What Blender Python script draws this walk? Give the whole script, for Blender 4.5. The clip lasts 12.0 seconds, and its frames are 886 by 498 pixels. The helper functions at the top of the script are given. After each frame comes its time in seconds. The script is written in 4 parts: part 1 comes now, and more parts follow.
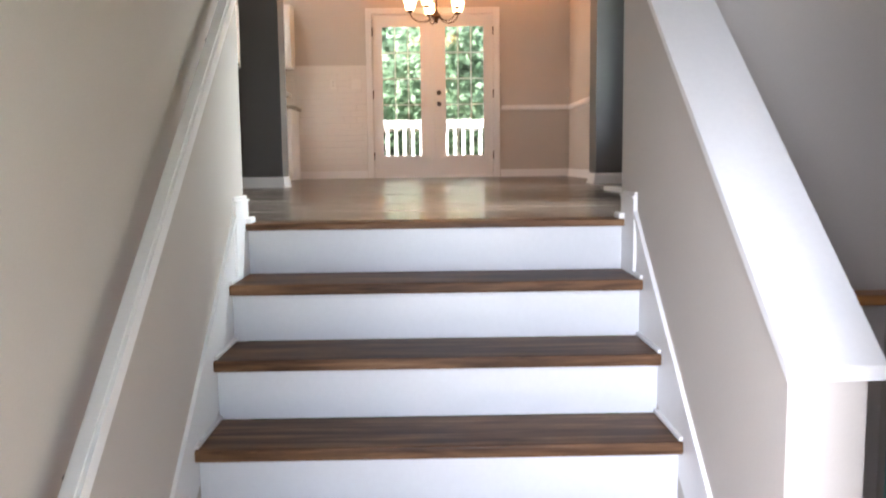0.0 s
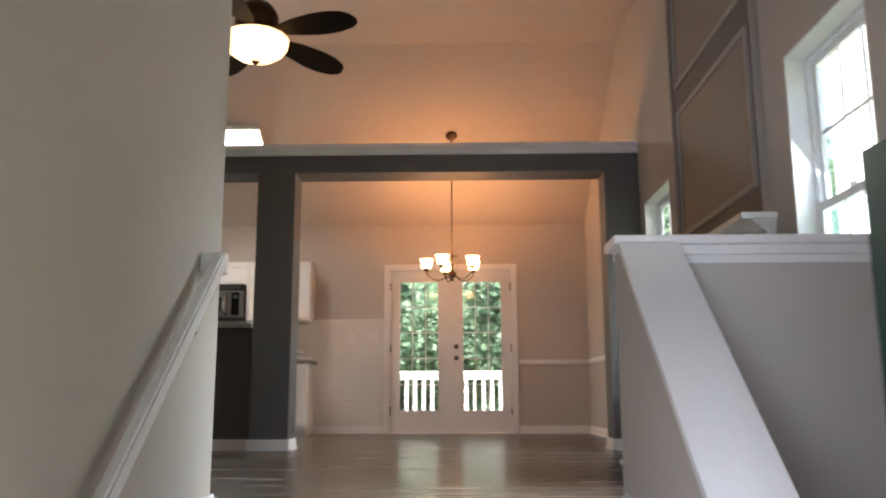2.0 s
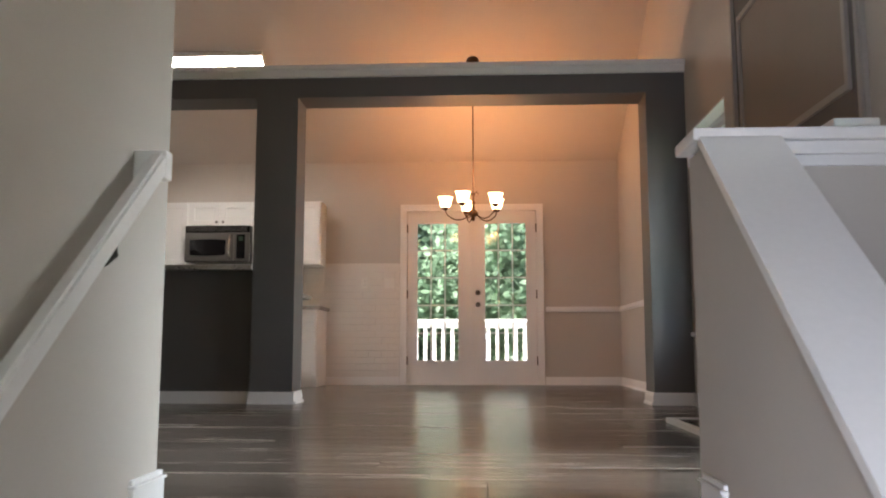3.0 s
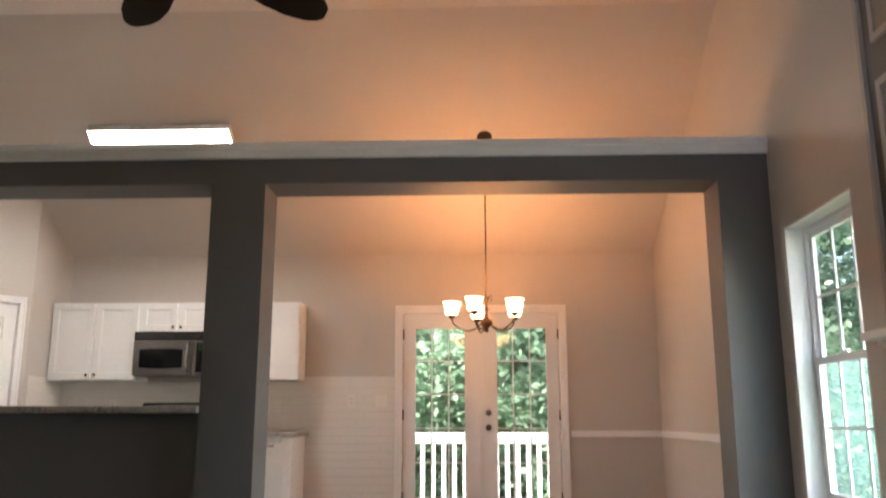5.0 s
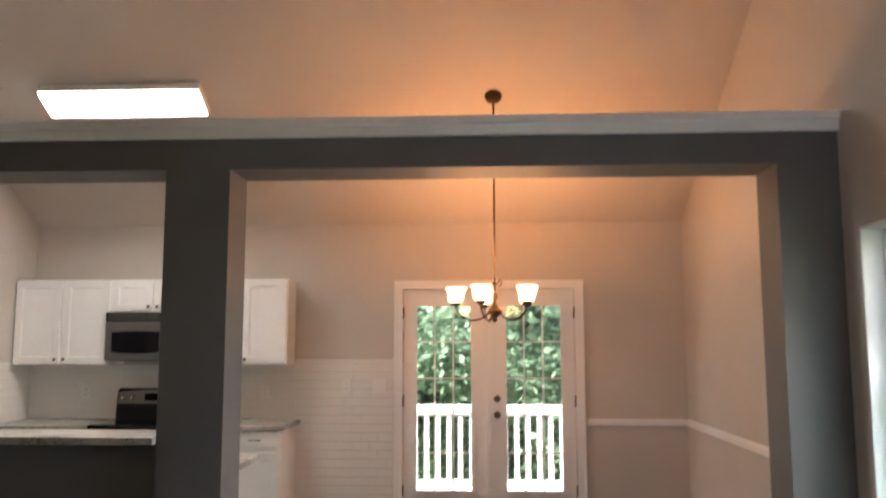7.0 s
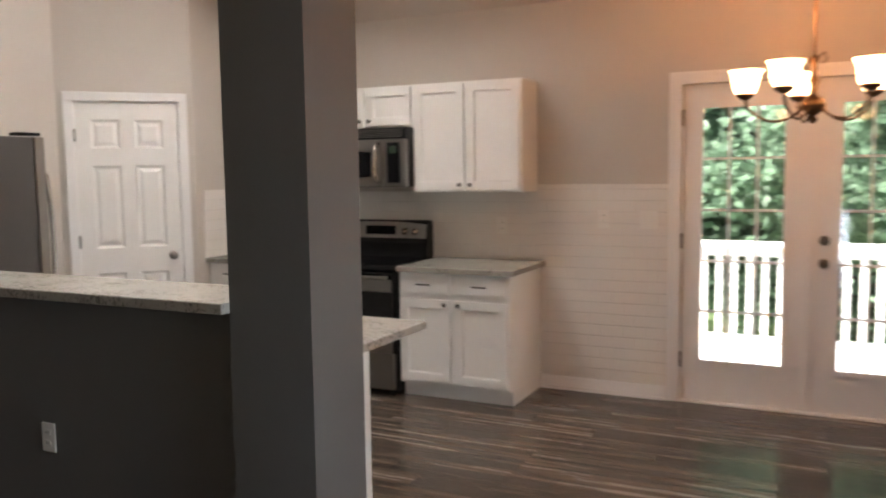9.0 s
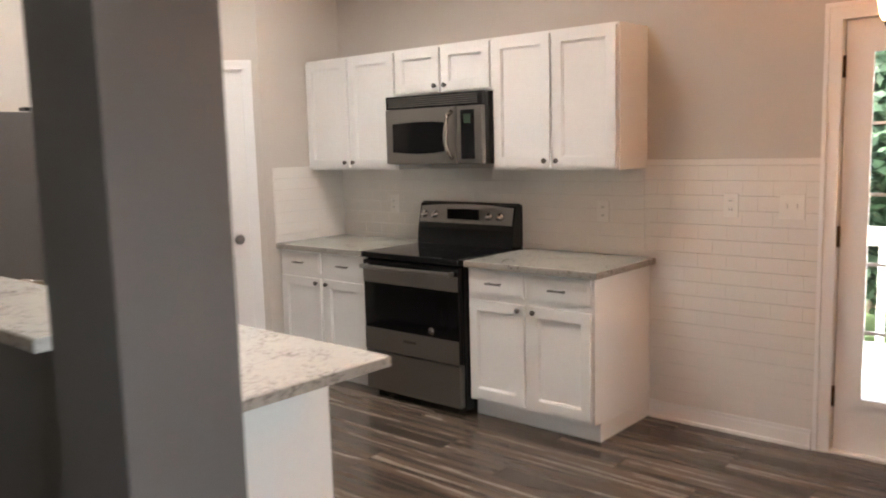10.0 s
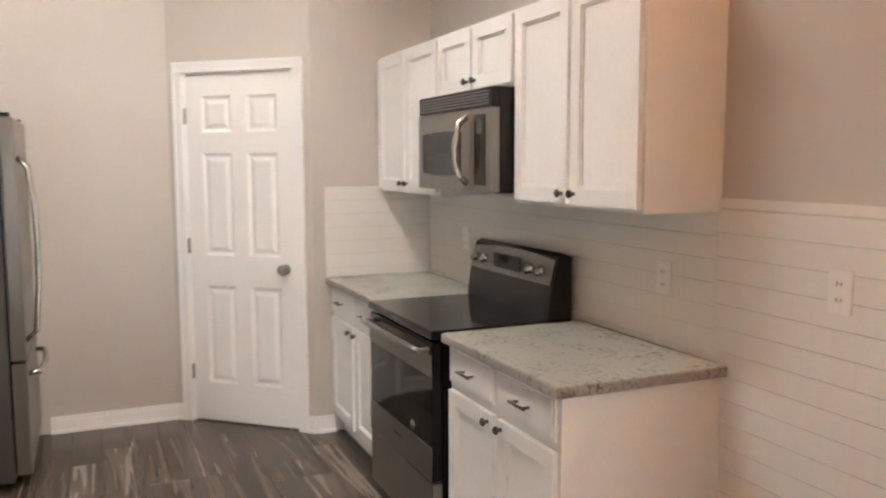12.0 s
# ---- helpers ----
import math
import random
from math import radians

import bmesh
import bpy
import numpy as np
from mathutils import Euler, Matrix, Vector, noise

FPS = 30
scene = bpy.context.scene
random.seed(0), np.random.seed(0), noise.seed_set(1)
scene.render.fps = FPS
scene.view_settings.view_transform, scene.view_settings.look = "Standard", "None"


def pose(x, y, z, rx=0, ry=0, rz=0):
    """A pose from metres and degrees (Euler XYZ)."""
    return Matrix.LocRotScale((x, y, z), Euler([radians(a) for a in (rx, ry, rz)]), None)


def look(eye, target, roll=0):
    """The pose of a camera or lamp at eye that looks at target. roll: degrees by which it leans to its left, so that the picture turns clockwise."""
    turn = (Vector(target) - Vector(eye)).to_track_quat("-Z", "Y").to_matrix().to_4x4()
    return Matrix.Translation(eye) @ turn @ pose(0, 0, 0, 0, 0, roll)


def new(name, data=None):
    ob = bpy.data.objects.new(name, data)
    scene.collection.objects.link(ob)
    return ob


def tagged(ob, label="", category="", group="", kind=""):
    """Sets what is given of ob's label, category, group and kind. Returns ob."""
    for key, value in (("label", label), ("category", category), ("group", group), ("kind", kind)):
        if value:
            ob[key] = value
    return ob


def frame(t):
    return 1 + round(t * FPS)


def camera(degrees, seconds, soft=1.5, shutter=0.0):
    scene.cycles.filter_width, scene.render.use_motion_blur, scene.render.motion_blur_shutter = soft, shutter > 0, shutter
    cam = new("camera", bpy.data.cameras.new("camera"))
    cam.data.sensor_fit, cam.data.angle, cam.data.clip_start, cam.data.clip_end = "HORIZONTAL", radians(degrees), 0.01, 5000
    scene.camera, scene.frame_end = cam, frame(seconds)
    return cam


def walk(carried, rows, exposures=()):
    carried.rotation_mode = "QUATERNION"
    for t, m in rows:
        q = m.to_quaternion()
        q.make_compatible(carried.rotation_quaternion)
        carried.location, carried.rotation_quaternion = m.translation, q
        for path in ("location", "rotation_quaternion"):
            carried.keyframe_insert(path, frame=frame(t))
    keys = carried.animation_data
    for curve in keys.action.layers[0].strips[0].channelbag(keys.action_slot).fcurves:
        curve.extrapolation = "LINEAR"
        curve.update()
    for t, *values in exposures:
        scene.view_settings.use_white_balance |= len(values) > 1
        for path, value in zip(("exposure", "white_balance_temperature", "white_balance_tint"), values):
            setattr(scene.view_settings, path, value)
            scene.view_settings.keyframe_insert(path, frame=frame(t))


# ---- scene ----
cam = camera(56.9, 12.0, soft=2.0, shutter=0.5)
PATH = [
    (0, (-0.05, -0.504, 0.24), (-0.022, 1.483, 0.02), -0.7),
    (0.5, (-0.008, -0.547, 0.278), (0.051, 1.45, 0.182), -0.5),
    (1, (0.031, -0.557, 0.343), (0.151, 1.437, 0.444), -0.9),
    (1.5, (0.11, -0.499, 0.404), (0.199, 1.475, 0.713), -1.0),
    (2, (0.123, -0.338, 0.448), (0.082, 1.63, 0.804), -0.2),
    (2.5, (0.138, 0.041, 0.437), (0.038, 2.025, 0.663), -0.0),
    (3.5, (0.075, 0.82, 0.49), (0.0, 2.80, 0.75), -0.1),
    (4.5, (-0.004, 1.686, 0.796), (-0.04, 3.657, 1.129), -0.3),
    (5, (-0.077, 1.931, 1.008), (-0.148, 3.888, 1.416), 0.0),
    (5.5, (-0.022, 2.138, 1.194), (-0.001, 4.079, 1.674), -0.1),
    (6, (-0.058, 2.266, 1.332), (-0.065, 4.216, 1.779), 1.0),
    (6.5, (-0.087, 2.444, 1.443), (-0.119, 4.407, 1.823), 0.9),
    (8.5, (0.113, 3.972, 1.64), (-0.482, 5.872, 1.442), -2.1),
    (9, (0.170, 4.635, 1.515), (-0.708, 6.423, 1.326), -0.8),
    (9.5, (0.257, 5.273, 1.528), (-0.93, 6.865, 1.292), -1.2),
    (10, (0.324, 5.922, 1.522), (-0.974, 7.423, 1.27), -1.5),
    (10.5, (0.369, 6.499, 1.515), (-1.093, 7.85, 1.318), -0.4),
    (11, (0.381, 7.081, 1.531), (-1.112, 8.405, 1.384), -0.1),
    (11.5, (0.398, 7.621, 1.552), (-1.26, 8.731, 1.409), -0.2),
    (12, (0.294, 8.16, 1.532), (-1.532, 8.948, 1.321), -0.2),
]
walk(cam, [(t, look(eye, target, roll)) for t, eye, target, roll in PATH],
     exposures=[(0.0, 2.96), (0.5, 2.94), (1.0, 2.84), (1.5, 2.70), (2.0, 2.34), (2.5, 2.28), (4.5, 2.60), (6.5, 2.56), (8.5, 2.28), (9.0, 2.40), (9.5, 2.58), (10.0, 2.80), (10.5, 2.68), (11.0, 2.60), (11.5, 2.50), (12.0, 2.82)])

# ---- world, sun, daylight at the open front door ----
world = bpy.data.worlds.new("world")
scene.world = world
world.use_nodes = True
wn = world.node_tree
sky = wn.nodes.new("ShaderNodeTexSky")
sky.sky_type = "NISHITA"
sky.sun_disc = False
sky.air_density, sky.dust_density, sky.ozone_density = 0.8, 4.0, 0.4
sky.sun_elevation = radians(40)
sky.sun_rotation = radians(-109)
wn.links.new(sky.outputs[0], wn.nodes["Background"].inputs[0])
wn.nodes["Background"].inputs[1].default_value = 0.15

sun = new("sun", bpy.data.lights.new("sun", "SUN"))
sun.data.energy, sun.data.angle, sun.data.color = 5.0, radians(3), (1.0, 0.95, 0.88)
sun.matrix_world = look((-20, 2.0, 16.8), (0, 9, 0))

door_light = new("doorway_daylight", bpy.data.lights.new("doorway_daylight", "AREA"))
door_light.data.shape, door_light.data.size, door_light.data.size_y = "RECTANGLE", 2.0, 2.2
door_light.data.energy, door_light.data.color = 61, (0.76, 0.81, 1.0)
door_light.matrix_world = look((-0.70, -1.95, 0.30), (0.60, 3.0, 0.3))


# lamps added outside the two side windows, for sky the neighbouring house hides
for wy, power, spread, aim in ((3.10, 6.5, 70, (0.1, 3.45, 0.0)), (6.18, 3.8, 100, (-0.8, 6.25, 0.0))):
    wl = new("window_daylight_fill", bpy.data.lights.new("window_daylight_fill", "AREA"))
    wl.data.shape, wl.data.size, wl.data.size_y = "RECTANGLE", 0.72, 1.40
    wl.data.energy, wl.data.color, wl.data.spread = power, (0.80, 0.91, 1.0), radians(spread)
    wl.matrix_world = look((1.90, wy, 1.32), aim)


# ---- materials ----
def material(name, color, rough=0.5, metal=0.0, vary=0.08, scale=3.0, fine=60.0, bump=0.05, emit=None, power=0.0, per_piece=0.0):
    m = bpy.data.materials.new(name)
    m.use_nodes = True
    nt = m.node_tree
    p = nt.nodes["Principled BSDF"]
    p.inputs["Roughness"].default_value = rough
    p.inputs["Metallic"].default_value = metal
    tc = nt.nodes.new("ShaderNodeTexCoord")
    n1 = nt.nodes.new("ShaderNodeTexNoise")
    n1.inputs["Scale"].default_value = scale
    n1.inputs["Detail"].default_value = 5
    n2 = nt.nodes.new("ShaderNodeTexNoise")
    n2.inputs["Scale"].default_value = fine
    n2.inputs["Detail"].default_value = 3
    for n in (n1, n2):
        nt.links.new(tc.outputs["Object"], n.inputs["Vector"])
    add = nt.nodes.new("ShaderNodeMath")
    add.operation = "ADD"
    nt.links.new(n1.outputs[0], add.inputs[0])
    nt.links.new(n2.outputs[0], add.inputs[1])
    last = add
    if per_piece:
        oi = nt.nodes.new("ShaderNodeObjectInfo")
        k = nt.nodes.new("ShaderNodeMath")
        k.operation = "MULTIPLY_ADD"
        k.inputs[1].default_value = per_piece
        nt.links.new(oi.outputs["Random"], k.inputs[0])
        nt.links.new(add.outputs[0], k.inputs[2])
        last = k
    mp = nt.nodes.new("ShaderNodeMapRange")
    mp.inputs["From Min"].default_value = 0.6
    mp.inputs["From Max"].default_value = 1.4 + per_piece
    nt.links.new(last.outputs[0], mp.inputs["Value"])
    mix = nt.nodes.new("ShaderNodeMixRGB")
    mix.inputs[1].default_value = (*[c * (1 - vary) for c in color], 1)
    mix.inputs[2].default_value = (*[min(1, c * (1 + vary)) for c in color], 1)
    nt.links.new(mp.outputs[0], mix.inputs[0])
    nt.links.new(mix.outputs[0], p.inputs["Base Color"])
    if bump:
        b = nt.nodes.new("ShaderNodeBump")
        b.inputs["Strength"].default_value = bump
        b.inputs["Distance"].default_value = 0.005
        nt.links.new(n2.outputs[0], b.inputs["Height"])
        nt.links.new(b.outputs[0], p.inputs["Normal"])
    if emit:
        p.inputs["Emission Color"].default_value = (*emit, 1)
        p.inputs["Emission Strength"].default_value = power
    return m


def ramp(nt, stops):
    r = nt.nodes.new("ShaderNodeValToRGB")
    while len(r.color_ramp.elements) < len(stops):
        r.color_ramp.elements.new(0.5)
    for e, (at, c) in zip(r.color_ramp.elements, stops):
        e.position, e.color = at, (*c, 1)
    return r


def wood_material(name, stops, stretch, rough, piece=0.0, gloss_vary=0.12, bump=0.15, board_gloss=0.0):
    """Grain that runs along x, shifted from piece to piece."""
    m = bpy.data.materials.new(name)
    m.use_nodes = True
    nt = m.node_tree
    p = nt.nodes["Principled BSDF"]
    tc = nt.nodes.new("ShaderNodeTexCoord")
    oi = nt.nodes.new("ShaderNodeObjectInfo")
    off = nt.nodes.new("ShaderNodeVectorMath")
    off.operation = "MULTIPLY_ADD"
    off.inputs[1].default_value = (37, 53, 71)
    nt.links.new(oi.outputs["Random"], off.inputs[0])
    nt.links.new(tc.outputs["Object"], off.inputs[2])
    mp = nt.nodes.new("ShaderNodeMapping")
    mp.inputs["Scale"].default_value = stretch
    nt.links.new(off.outputs[0], mp.inputs["Vector"])
    n = nt.nodes.new("ShaderNodeTexNoise")
    n.inputs["Scale"].default_value = 1
    n.inputs["Detail"].default_value = 7
    n.inputs["Roughness"].default_value = 0.62
    n.inputs["Distortion"].default_value = 0.4
    nt.links.new(mp.outputs[0], n.inputs["Vector"])
    k = nt.nodes.new("ShaderNodeMath")
    k.operation = "MULTIPLY_ADD"
    k.inputs[1].default_value = piece
    nt.links.new(oi.outputs["Random"], k.inputs[0])
    nt.links.new(n.outputs[0], k.inputs[2])
    s = nt.nodes.new("ShaderNodeMath")
    s.operation = "SUBTRACT"
    s.inputs[1].default_value = piece / 2
    nt.links.new(k.outputs[0], s.inputs[0])
    r = ramp(nt, stops)
    nt.links.new(s.outputs[0], r.inputs[0])
    nt.links.new(r.outputs[0], p.inputs["Base Color"])
    rr = nt.nodes.new("ShaderNodeMapRange")
    rr.inputs["To Min"].default_value = rough - gloss_vary / 2
    rr.inputs["To Max"].default_value = rough + gloss_vary / 2
    nt.links.new(n.outputs[0], rr.inputs["Value"])
    bg_ = nt.nodes.new("ShaderNodeMath")
    bg_.operation = "MULTIPLY_ADD"
    bg_.inputs[1].default_value = board_gloss
    nt.links.new(oi.outputs["Random"], bg_.inputs[0])
    nt.links.new(rr.outputs[0], bg_.inputs[2])
    nt.links.new(bg_.outputs[0], p.inputs["Roughness"])
    b = nt.nodes.new("ShaderNodeBump")
    b.inputs["Strength"].default_value = bump
    b.inputs["Distance"].default_value = 0.003
    nt.links.new(n.outputs[0], b.inputs["Height"])
    nt.links.new(b.outputs[0], p.inputs["Normal"])
    return m


def granite_material(name, light, mid, dark):
    m = bpy.data.materials.new(name)
    m.use_nodes = True
    nt = m.node_tree
    p = nt.nodes["Principled BSDF"]
    tc = nt.nodes.new("ShaderNodeTexCoord")
    n = nt.nodes.new("ShaderNodeTexNoise")
    n.inputs["Scale"].default_value = 46
    n.inputs["Detail"].default_value = 6
    n.inputs["Roughness"].default_value = 0.7
    n.inputs["Distortion"].default_value = 0.8
    nt.links.new(tc.outputs["Object"], n.inputs["Vector"])
    big = nt.nodes.new("ShaderNodeTexNoise")
    big.inputs["Scale"].default_value = 7
    nt.links.new(tc.outputs["Object"], big.inputs["Vector"])
    k = nt.nodes.new("ShaderNodeMath")
    k.operation = "MULTIPLY_ADD"
    k.inputs[1].default_value = 0.35
    nt.links.new(big.outputs[0], k.inputs[0])
    nt.links.new(n.outputs[0], k.inputs[2])
    r = ramp(nt, [(0.50, dark), (0.58, mid), (0.66, light), (0.85, light)])
    nt.links.new(k.outputs[0], r.inputs[0])
    nt.links.new(r.outputs[0], p.inputs["Base Color"])
    p.inputs["Roughness"].default_value = 0.22
    return m


WALL = material("greige_wall_paint", (0.52, 0.478, 0.432), 0.75, vary=0.03, bump=0.06, fine=140)
CEIL = material("ceiling_paint", (0.52, 0.475, 0.43), 0.85, vary=0.03, bump=0.1, fine=160)
GREY = material("charcoal_wall_paint", (0.116, 0.110, 0.107), 0.6, vary=0.05, bump=0.06, fine=140)
PANEL = material("taupe_panel_paint", (0.25, 0.215, 0.18), 0.6, vary=0.04, bump=0.05, fine=140)
MOULD = material("pale_grey_moulding_paint", (0.37, 0.345, 0.32), 0.5, vary=0.04, bump=0.03)
WHITE = material("white_trim_paint", (0.80, 0.79, 0.78), 0.38, vary=0.03, bump=0.03)
CABINET = material("white_cabinet_paint", (0.80, 0.785, 0.765), 0.35, vary=0.025, bump=0.02)
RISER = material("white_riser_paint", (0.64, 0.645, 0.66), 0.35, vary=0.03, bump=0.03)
GREEN = material("green_door_paint", (0.0055, 0.0195, 0.0155), 0.33, vary=0.12, scale=2, bump=0.06, fine=90)
TILE = material("white_ceramic_tile", (0.74, 0.71, 0.67), 0.18, vary=0.03, bump=0.0, per_piece=0.25)
GROUT = material("pale_grout", (0.72, 0.69, 0.65), 0.9, vary=0.08, bump=0.2)
STEEL = material("stainless_steel", (0.24, 0.228, 0.215), 0.34, 0.9, vary=0.06, scale=2, fine=220, bump=0.02)
FRIDGE_SIDE = material("grey_fridge_side", (0.072, 0.068, 0.066), 0.5, 0.2, vary=0.05, bump=0.04)
BLACK = material("black_enamel", (0.012, 0.012, 0.013), 0.22, vary=0.2, bump=0.0)
BLACK_GLASS = material("black_glass", (0.006, 0.006, 0.007), 0.06, vary=0.2, bump=0.0)
for m in (BLACK, BLACK_GLASS):
    m.node_tree.nodes["Principled BSDF"].inputs["Specular IOR Level"].default_value = 0.28
SOOT = material("black_firebox", (0.01, 0.01, 0.01), 0.6, vary=0.3, bump=0.1)
NICKEL = material("dark_nickel", (0.12, 0.11, 0.10), 0.35, 0.9, vary=0.1, bump=0.0)
CHROME = material("brushed_nickel", (0.55, 0.53, 0.5), 0.25, 1.0, vary=0.05, bump=0.0)
BRASS = material("antique_bronze", (0.085, 0.05, 0.028), 0.4, 0.9, vary=0.25, scale=12, bump=0.05)
BLADE = material("dark_walnut_blade", (0.012, 0.008, 0.006), 0.7, vary=0.3, scale=8, bump=0.05)
BLADE.node_tree.nodes["Principled BSDF"].inputs["Specular IOR Level"].default_value = 0.12
PLASTIC = material("white_plastic", (0.74, 0.72, 0.68), 0.4, vary=0.02, bump=0.0)
SLOT = material("dark_slot", (0.03, 0.03, 0.03), 0.7, vary=0.1, bump=0.0)
VINYL = material("white_window_vinyl", (0.82, 0.83, 0.84), 0.35, vary=0.02, bump=0.0)
DECK = material("white_deck_paint", (0.80, 0.81, 0.80), 0.55, vary=0.05, bump=0.1)
DECK_FLOOR = material("pale_deck_boards", (0.62, 0.60, 0.57), 0.7, vary=0.15, scale=2, bump=0.2, per_piece=0.5)
GRASS = material("lawn", (0.06, 0.10, 0.03), 0.9, vary=0.4, scale=1.5, fine=30, bump=0.4)
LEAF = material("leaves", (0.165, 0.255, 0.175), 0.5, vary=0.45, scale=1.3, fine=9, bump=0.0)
# copy of the leaf colour with shade put in, for the far trees
LEAF_SHADED = material("shaded_leaves", (0.145, 0.215, 0.16), 0.55, vary=0.45, scale=1.3, fine=9, bump=0.0)
BARK = material("bark", (0.10, 0.075, 0.055), 0.9, vary=0.4, scale=6, bump=0.6)
SIDING = material("pale_house_siding", (0.76, 0.80, 0.80), 0.6, vary=0.05, bump=0.05)
ROOF = material("grey_shingles", (0.11, 0.105, 0.10), 0.9, vary=0.3, bump=0.4)
FLOOR_WOOD = wood_material("grey_brown_planks", [(0.28, (0.024, 0.016, 0.011)), (0.40, (0.050, 0.036, 0.027)), (0.52, (0.082, 0.061, 0.047)), (0.68, (0.170, 0.137, 0.112))], (0.85, 17, 17), 0.235, 0.18, gloss_vary=0.18, bump=0.14, board_gloss=0.03)
FLOOR_WOOD.node_tree.nodes["Principled BSDF"].inputs["Specular IOR Level"].default_value = 0.55
TREAD_WOOD = wood_material("dark_stained_oak", [(0.30, (0.028, 0.013, 0.007)), (0.46, (0.10, 0.050, 0.025)), (0.58, (0.175, 0.092, 0.047)), (0.75, (0.30, 0.18, 0.098))], (2.2, 34, 34), 0.48, 0.1)
TREAD_WOOD.node_tree.nodes["Principled BSDF"].inputs["Specular IOR Level"].default_value = 0.15
LEDGE_WOOD = wood_material("orange_oak", [(0.3, (0.28, 0.11, 0.03)), (0.7, (0.46, 0.21, 0.07))], (3, 30, 30), 0.4)
GRANITE = granite_material("pale_granite", (0.56, 0.54, 0.50), (0.42, 0.405, 0.375), (0.21, 0.20, 0.185))
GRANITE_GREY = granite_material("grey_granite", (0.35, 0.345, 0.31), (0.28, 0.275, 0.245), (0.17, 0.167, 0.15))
# edge granite is rougher and browner, with the edge's shade put into its colour
GRANITE_EDGE = granite_material("shaded_granite_edge", (0.33, 0.305, 0.27), (0.23, 0.21, 0.185), (0.11, 0.10, 0.088))
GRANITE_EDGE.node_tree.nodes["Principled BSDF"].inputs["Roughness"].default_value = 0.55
SHADE_GLASS = material("lit_frosted_glass", (0.9, 0.82, 0.7), 0.4, vary=0.02, bump=0.0, emit=(1.0, 0.60, 0.30), power=2.3)
BOWL_GLASS = material("lit_alabaster_glass", (0.9, 0.8, 0.6), 0.4, vary=0.1, bump=0.0, emit=(1.0, 0.58, 0.24), power=0.8)
TUBE_LENS = material("lit_fluorescent_lens", (0.9, 0.9, 0.9), 0.4, vary=0.02, bump=0.0, emit=(1.0, 0.95, 0.885), power=14.6)
DISPLAY = material("green_display", (0.02, 0.03, 0.02), 0.3, vary=0.1, bump=0.0, emit=(0.35, 0.9, 0.35), power=0.003)

for m in (LEAF, LEAF_SHADED):
    nt = m.node_tree
    p = nt.nodes["Principled BSDF"]
    tr = nt.nodes.new("ShaderNodeBsdfTranslucent")
    mx = nt.nodes.new("ShaderNodeMixShader")
    mx.inputs[0].default_value = 0.58
    nt.links.new(p.inputs["Base Color"].links[0].from_socket, tr.inputs[0])
    nt.links.new(p.outputs[0], mx.inputs[1])
    nt.links.new(tr.outputs[0], mx.inputs[2])
    nt.links.new(mx.outputs[0], nt.nodes["Material Output"].inputs[0])

# frosted shades let a part of the bulb's light through
nt = SHADE_GLASS.node_tree
tr = nt.nodes.new("ShaderNodeBsdfTransparent")
tr.inputs[0].default_value = (1.0, 0.93, 0.85, 1)
mx = nt.nodes.new("ShaderNodeMixShader")
mx.inputs[0].default_value = 0.36
nt.links.new(nt.nodes["Principled BSDF"].outputs[0], mx.inputs[1])
nt.links.new(tr.outputs[0], mx.inputs[2])
nt.links.new(mx.outputs[0], nt.nodes["Material Output"].inputs[0])

GLASS = bpy.data.materials.new("window_glass")
GLASS.use_nodes = True
gn = GLASS.node_tree
gp = gn.nodes["Principled BSDF"]
gn.nodes.remove(gp)
g_clear = gn.nodes.new("ShaderNodeBsdfTransparent")
g_gloss = gn.nodes.new("ShaderNodeBsdfGlossy")
g_gloss.inputs["Roughness"].default_value = 0.02
g_mix = gn.nodes.new("ShaderNodeMixShader")
g_mix.inputs[0].default_value = 0.03
gn.links.new(g_clear.outputs[0], g_mix.inputs[1])
gn.links.new(g_gloss.outputs[0], g_mix.inputs[2])
gn.links.new(g_mix.outputs[0], gn.nodes["Material Output"].inputs[0])

SCREEN = bpy.data.materials.new("insect_screen")
SCREEN.use_nodes = True
sn = SCREEN.node_tree
sn.nodes.remove(sn.nodes["Principled BSDF"])
s_clear = sn.nodes.new("ShaderNodeBsdfTransparent")
s_veil = sn.nodes.new("ShaderNodeBsdfTranslucent")
s_veil.inputs[0].default_value = (0.50, 0.82, 0.74, 1)
s_mix = sn.nodes.new("ShaderNodeMixShader")
s_mix.inputs[0].default_value = 0.05
sn.links.new(s_clear.outputs[0], s_mix.inputs[1])
sn.links.new(s_veil.outputs[0], s_mix.inputs[2])
sn.links.new(s_mix.outputs[0], sn.nodes["Material Output"].inputs[0])


# ---- mesh helpers ----
CORNERS = [(0, 0, 0), (1, 0, 0), (1, 1, 0), (0, 1, 0), (0, 0, 1), (1, 0, 1), (1, 1, 1), (0, 1, 1)]
SIDES = [(0, 3, 2, 1), (4, 5, 6, 7), (0, 1, 5, 4), (1, 2, 6, 5), (2, 3, 7, 6), (3, 0, 4, 7)]


def put_box(bm, x0, x1, y0, y1, z0, z1, bevel=0.0):
    v = [bm.verts.new((x1 if a else x0, y1 if b else y0, z1 if c else z0)) for a, b, c in CORNERS]
    f = [bm.faces.new([v[i] for i in s]) for s in SIDES]
    if bevel:
        es = list({e for face in f for e in face.edges})
        bmesh.ops.bevel(bm, geom=es, offset=bevel, segments=2, profile=0.6, affect="EDGES")
    return bm


def box(x0, x1, y0, y1, z0, z1, bevel=0.0):
    return put_box(bmesh.new(), x0, x1, y0, y1, z0, z1, bevel)


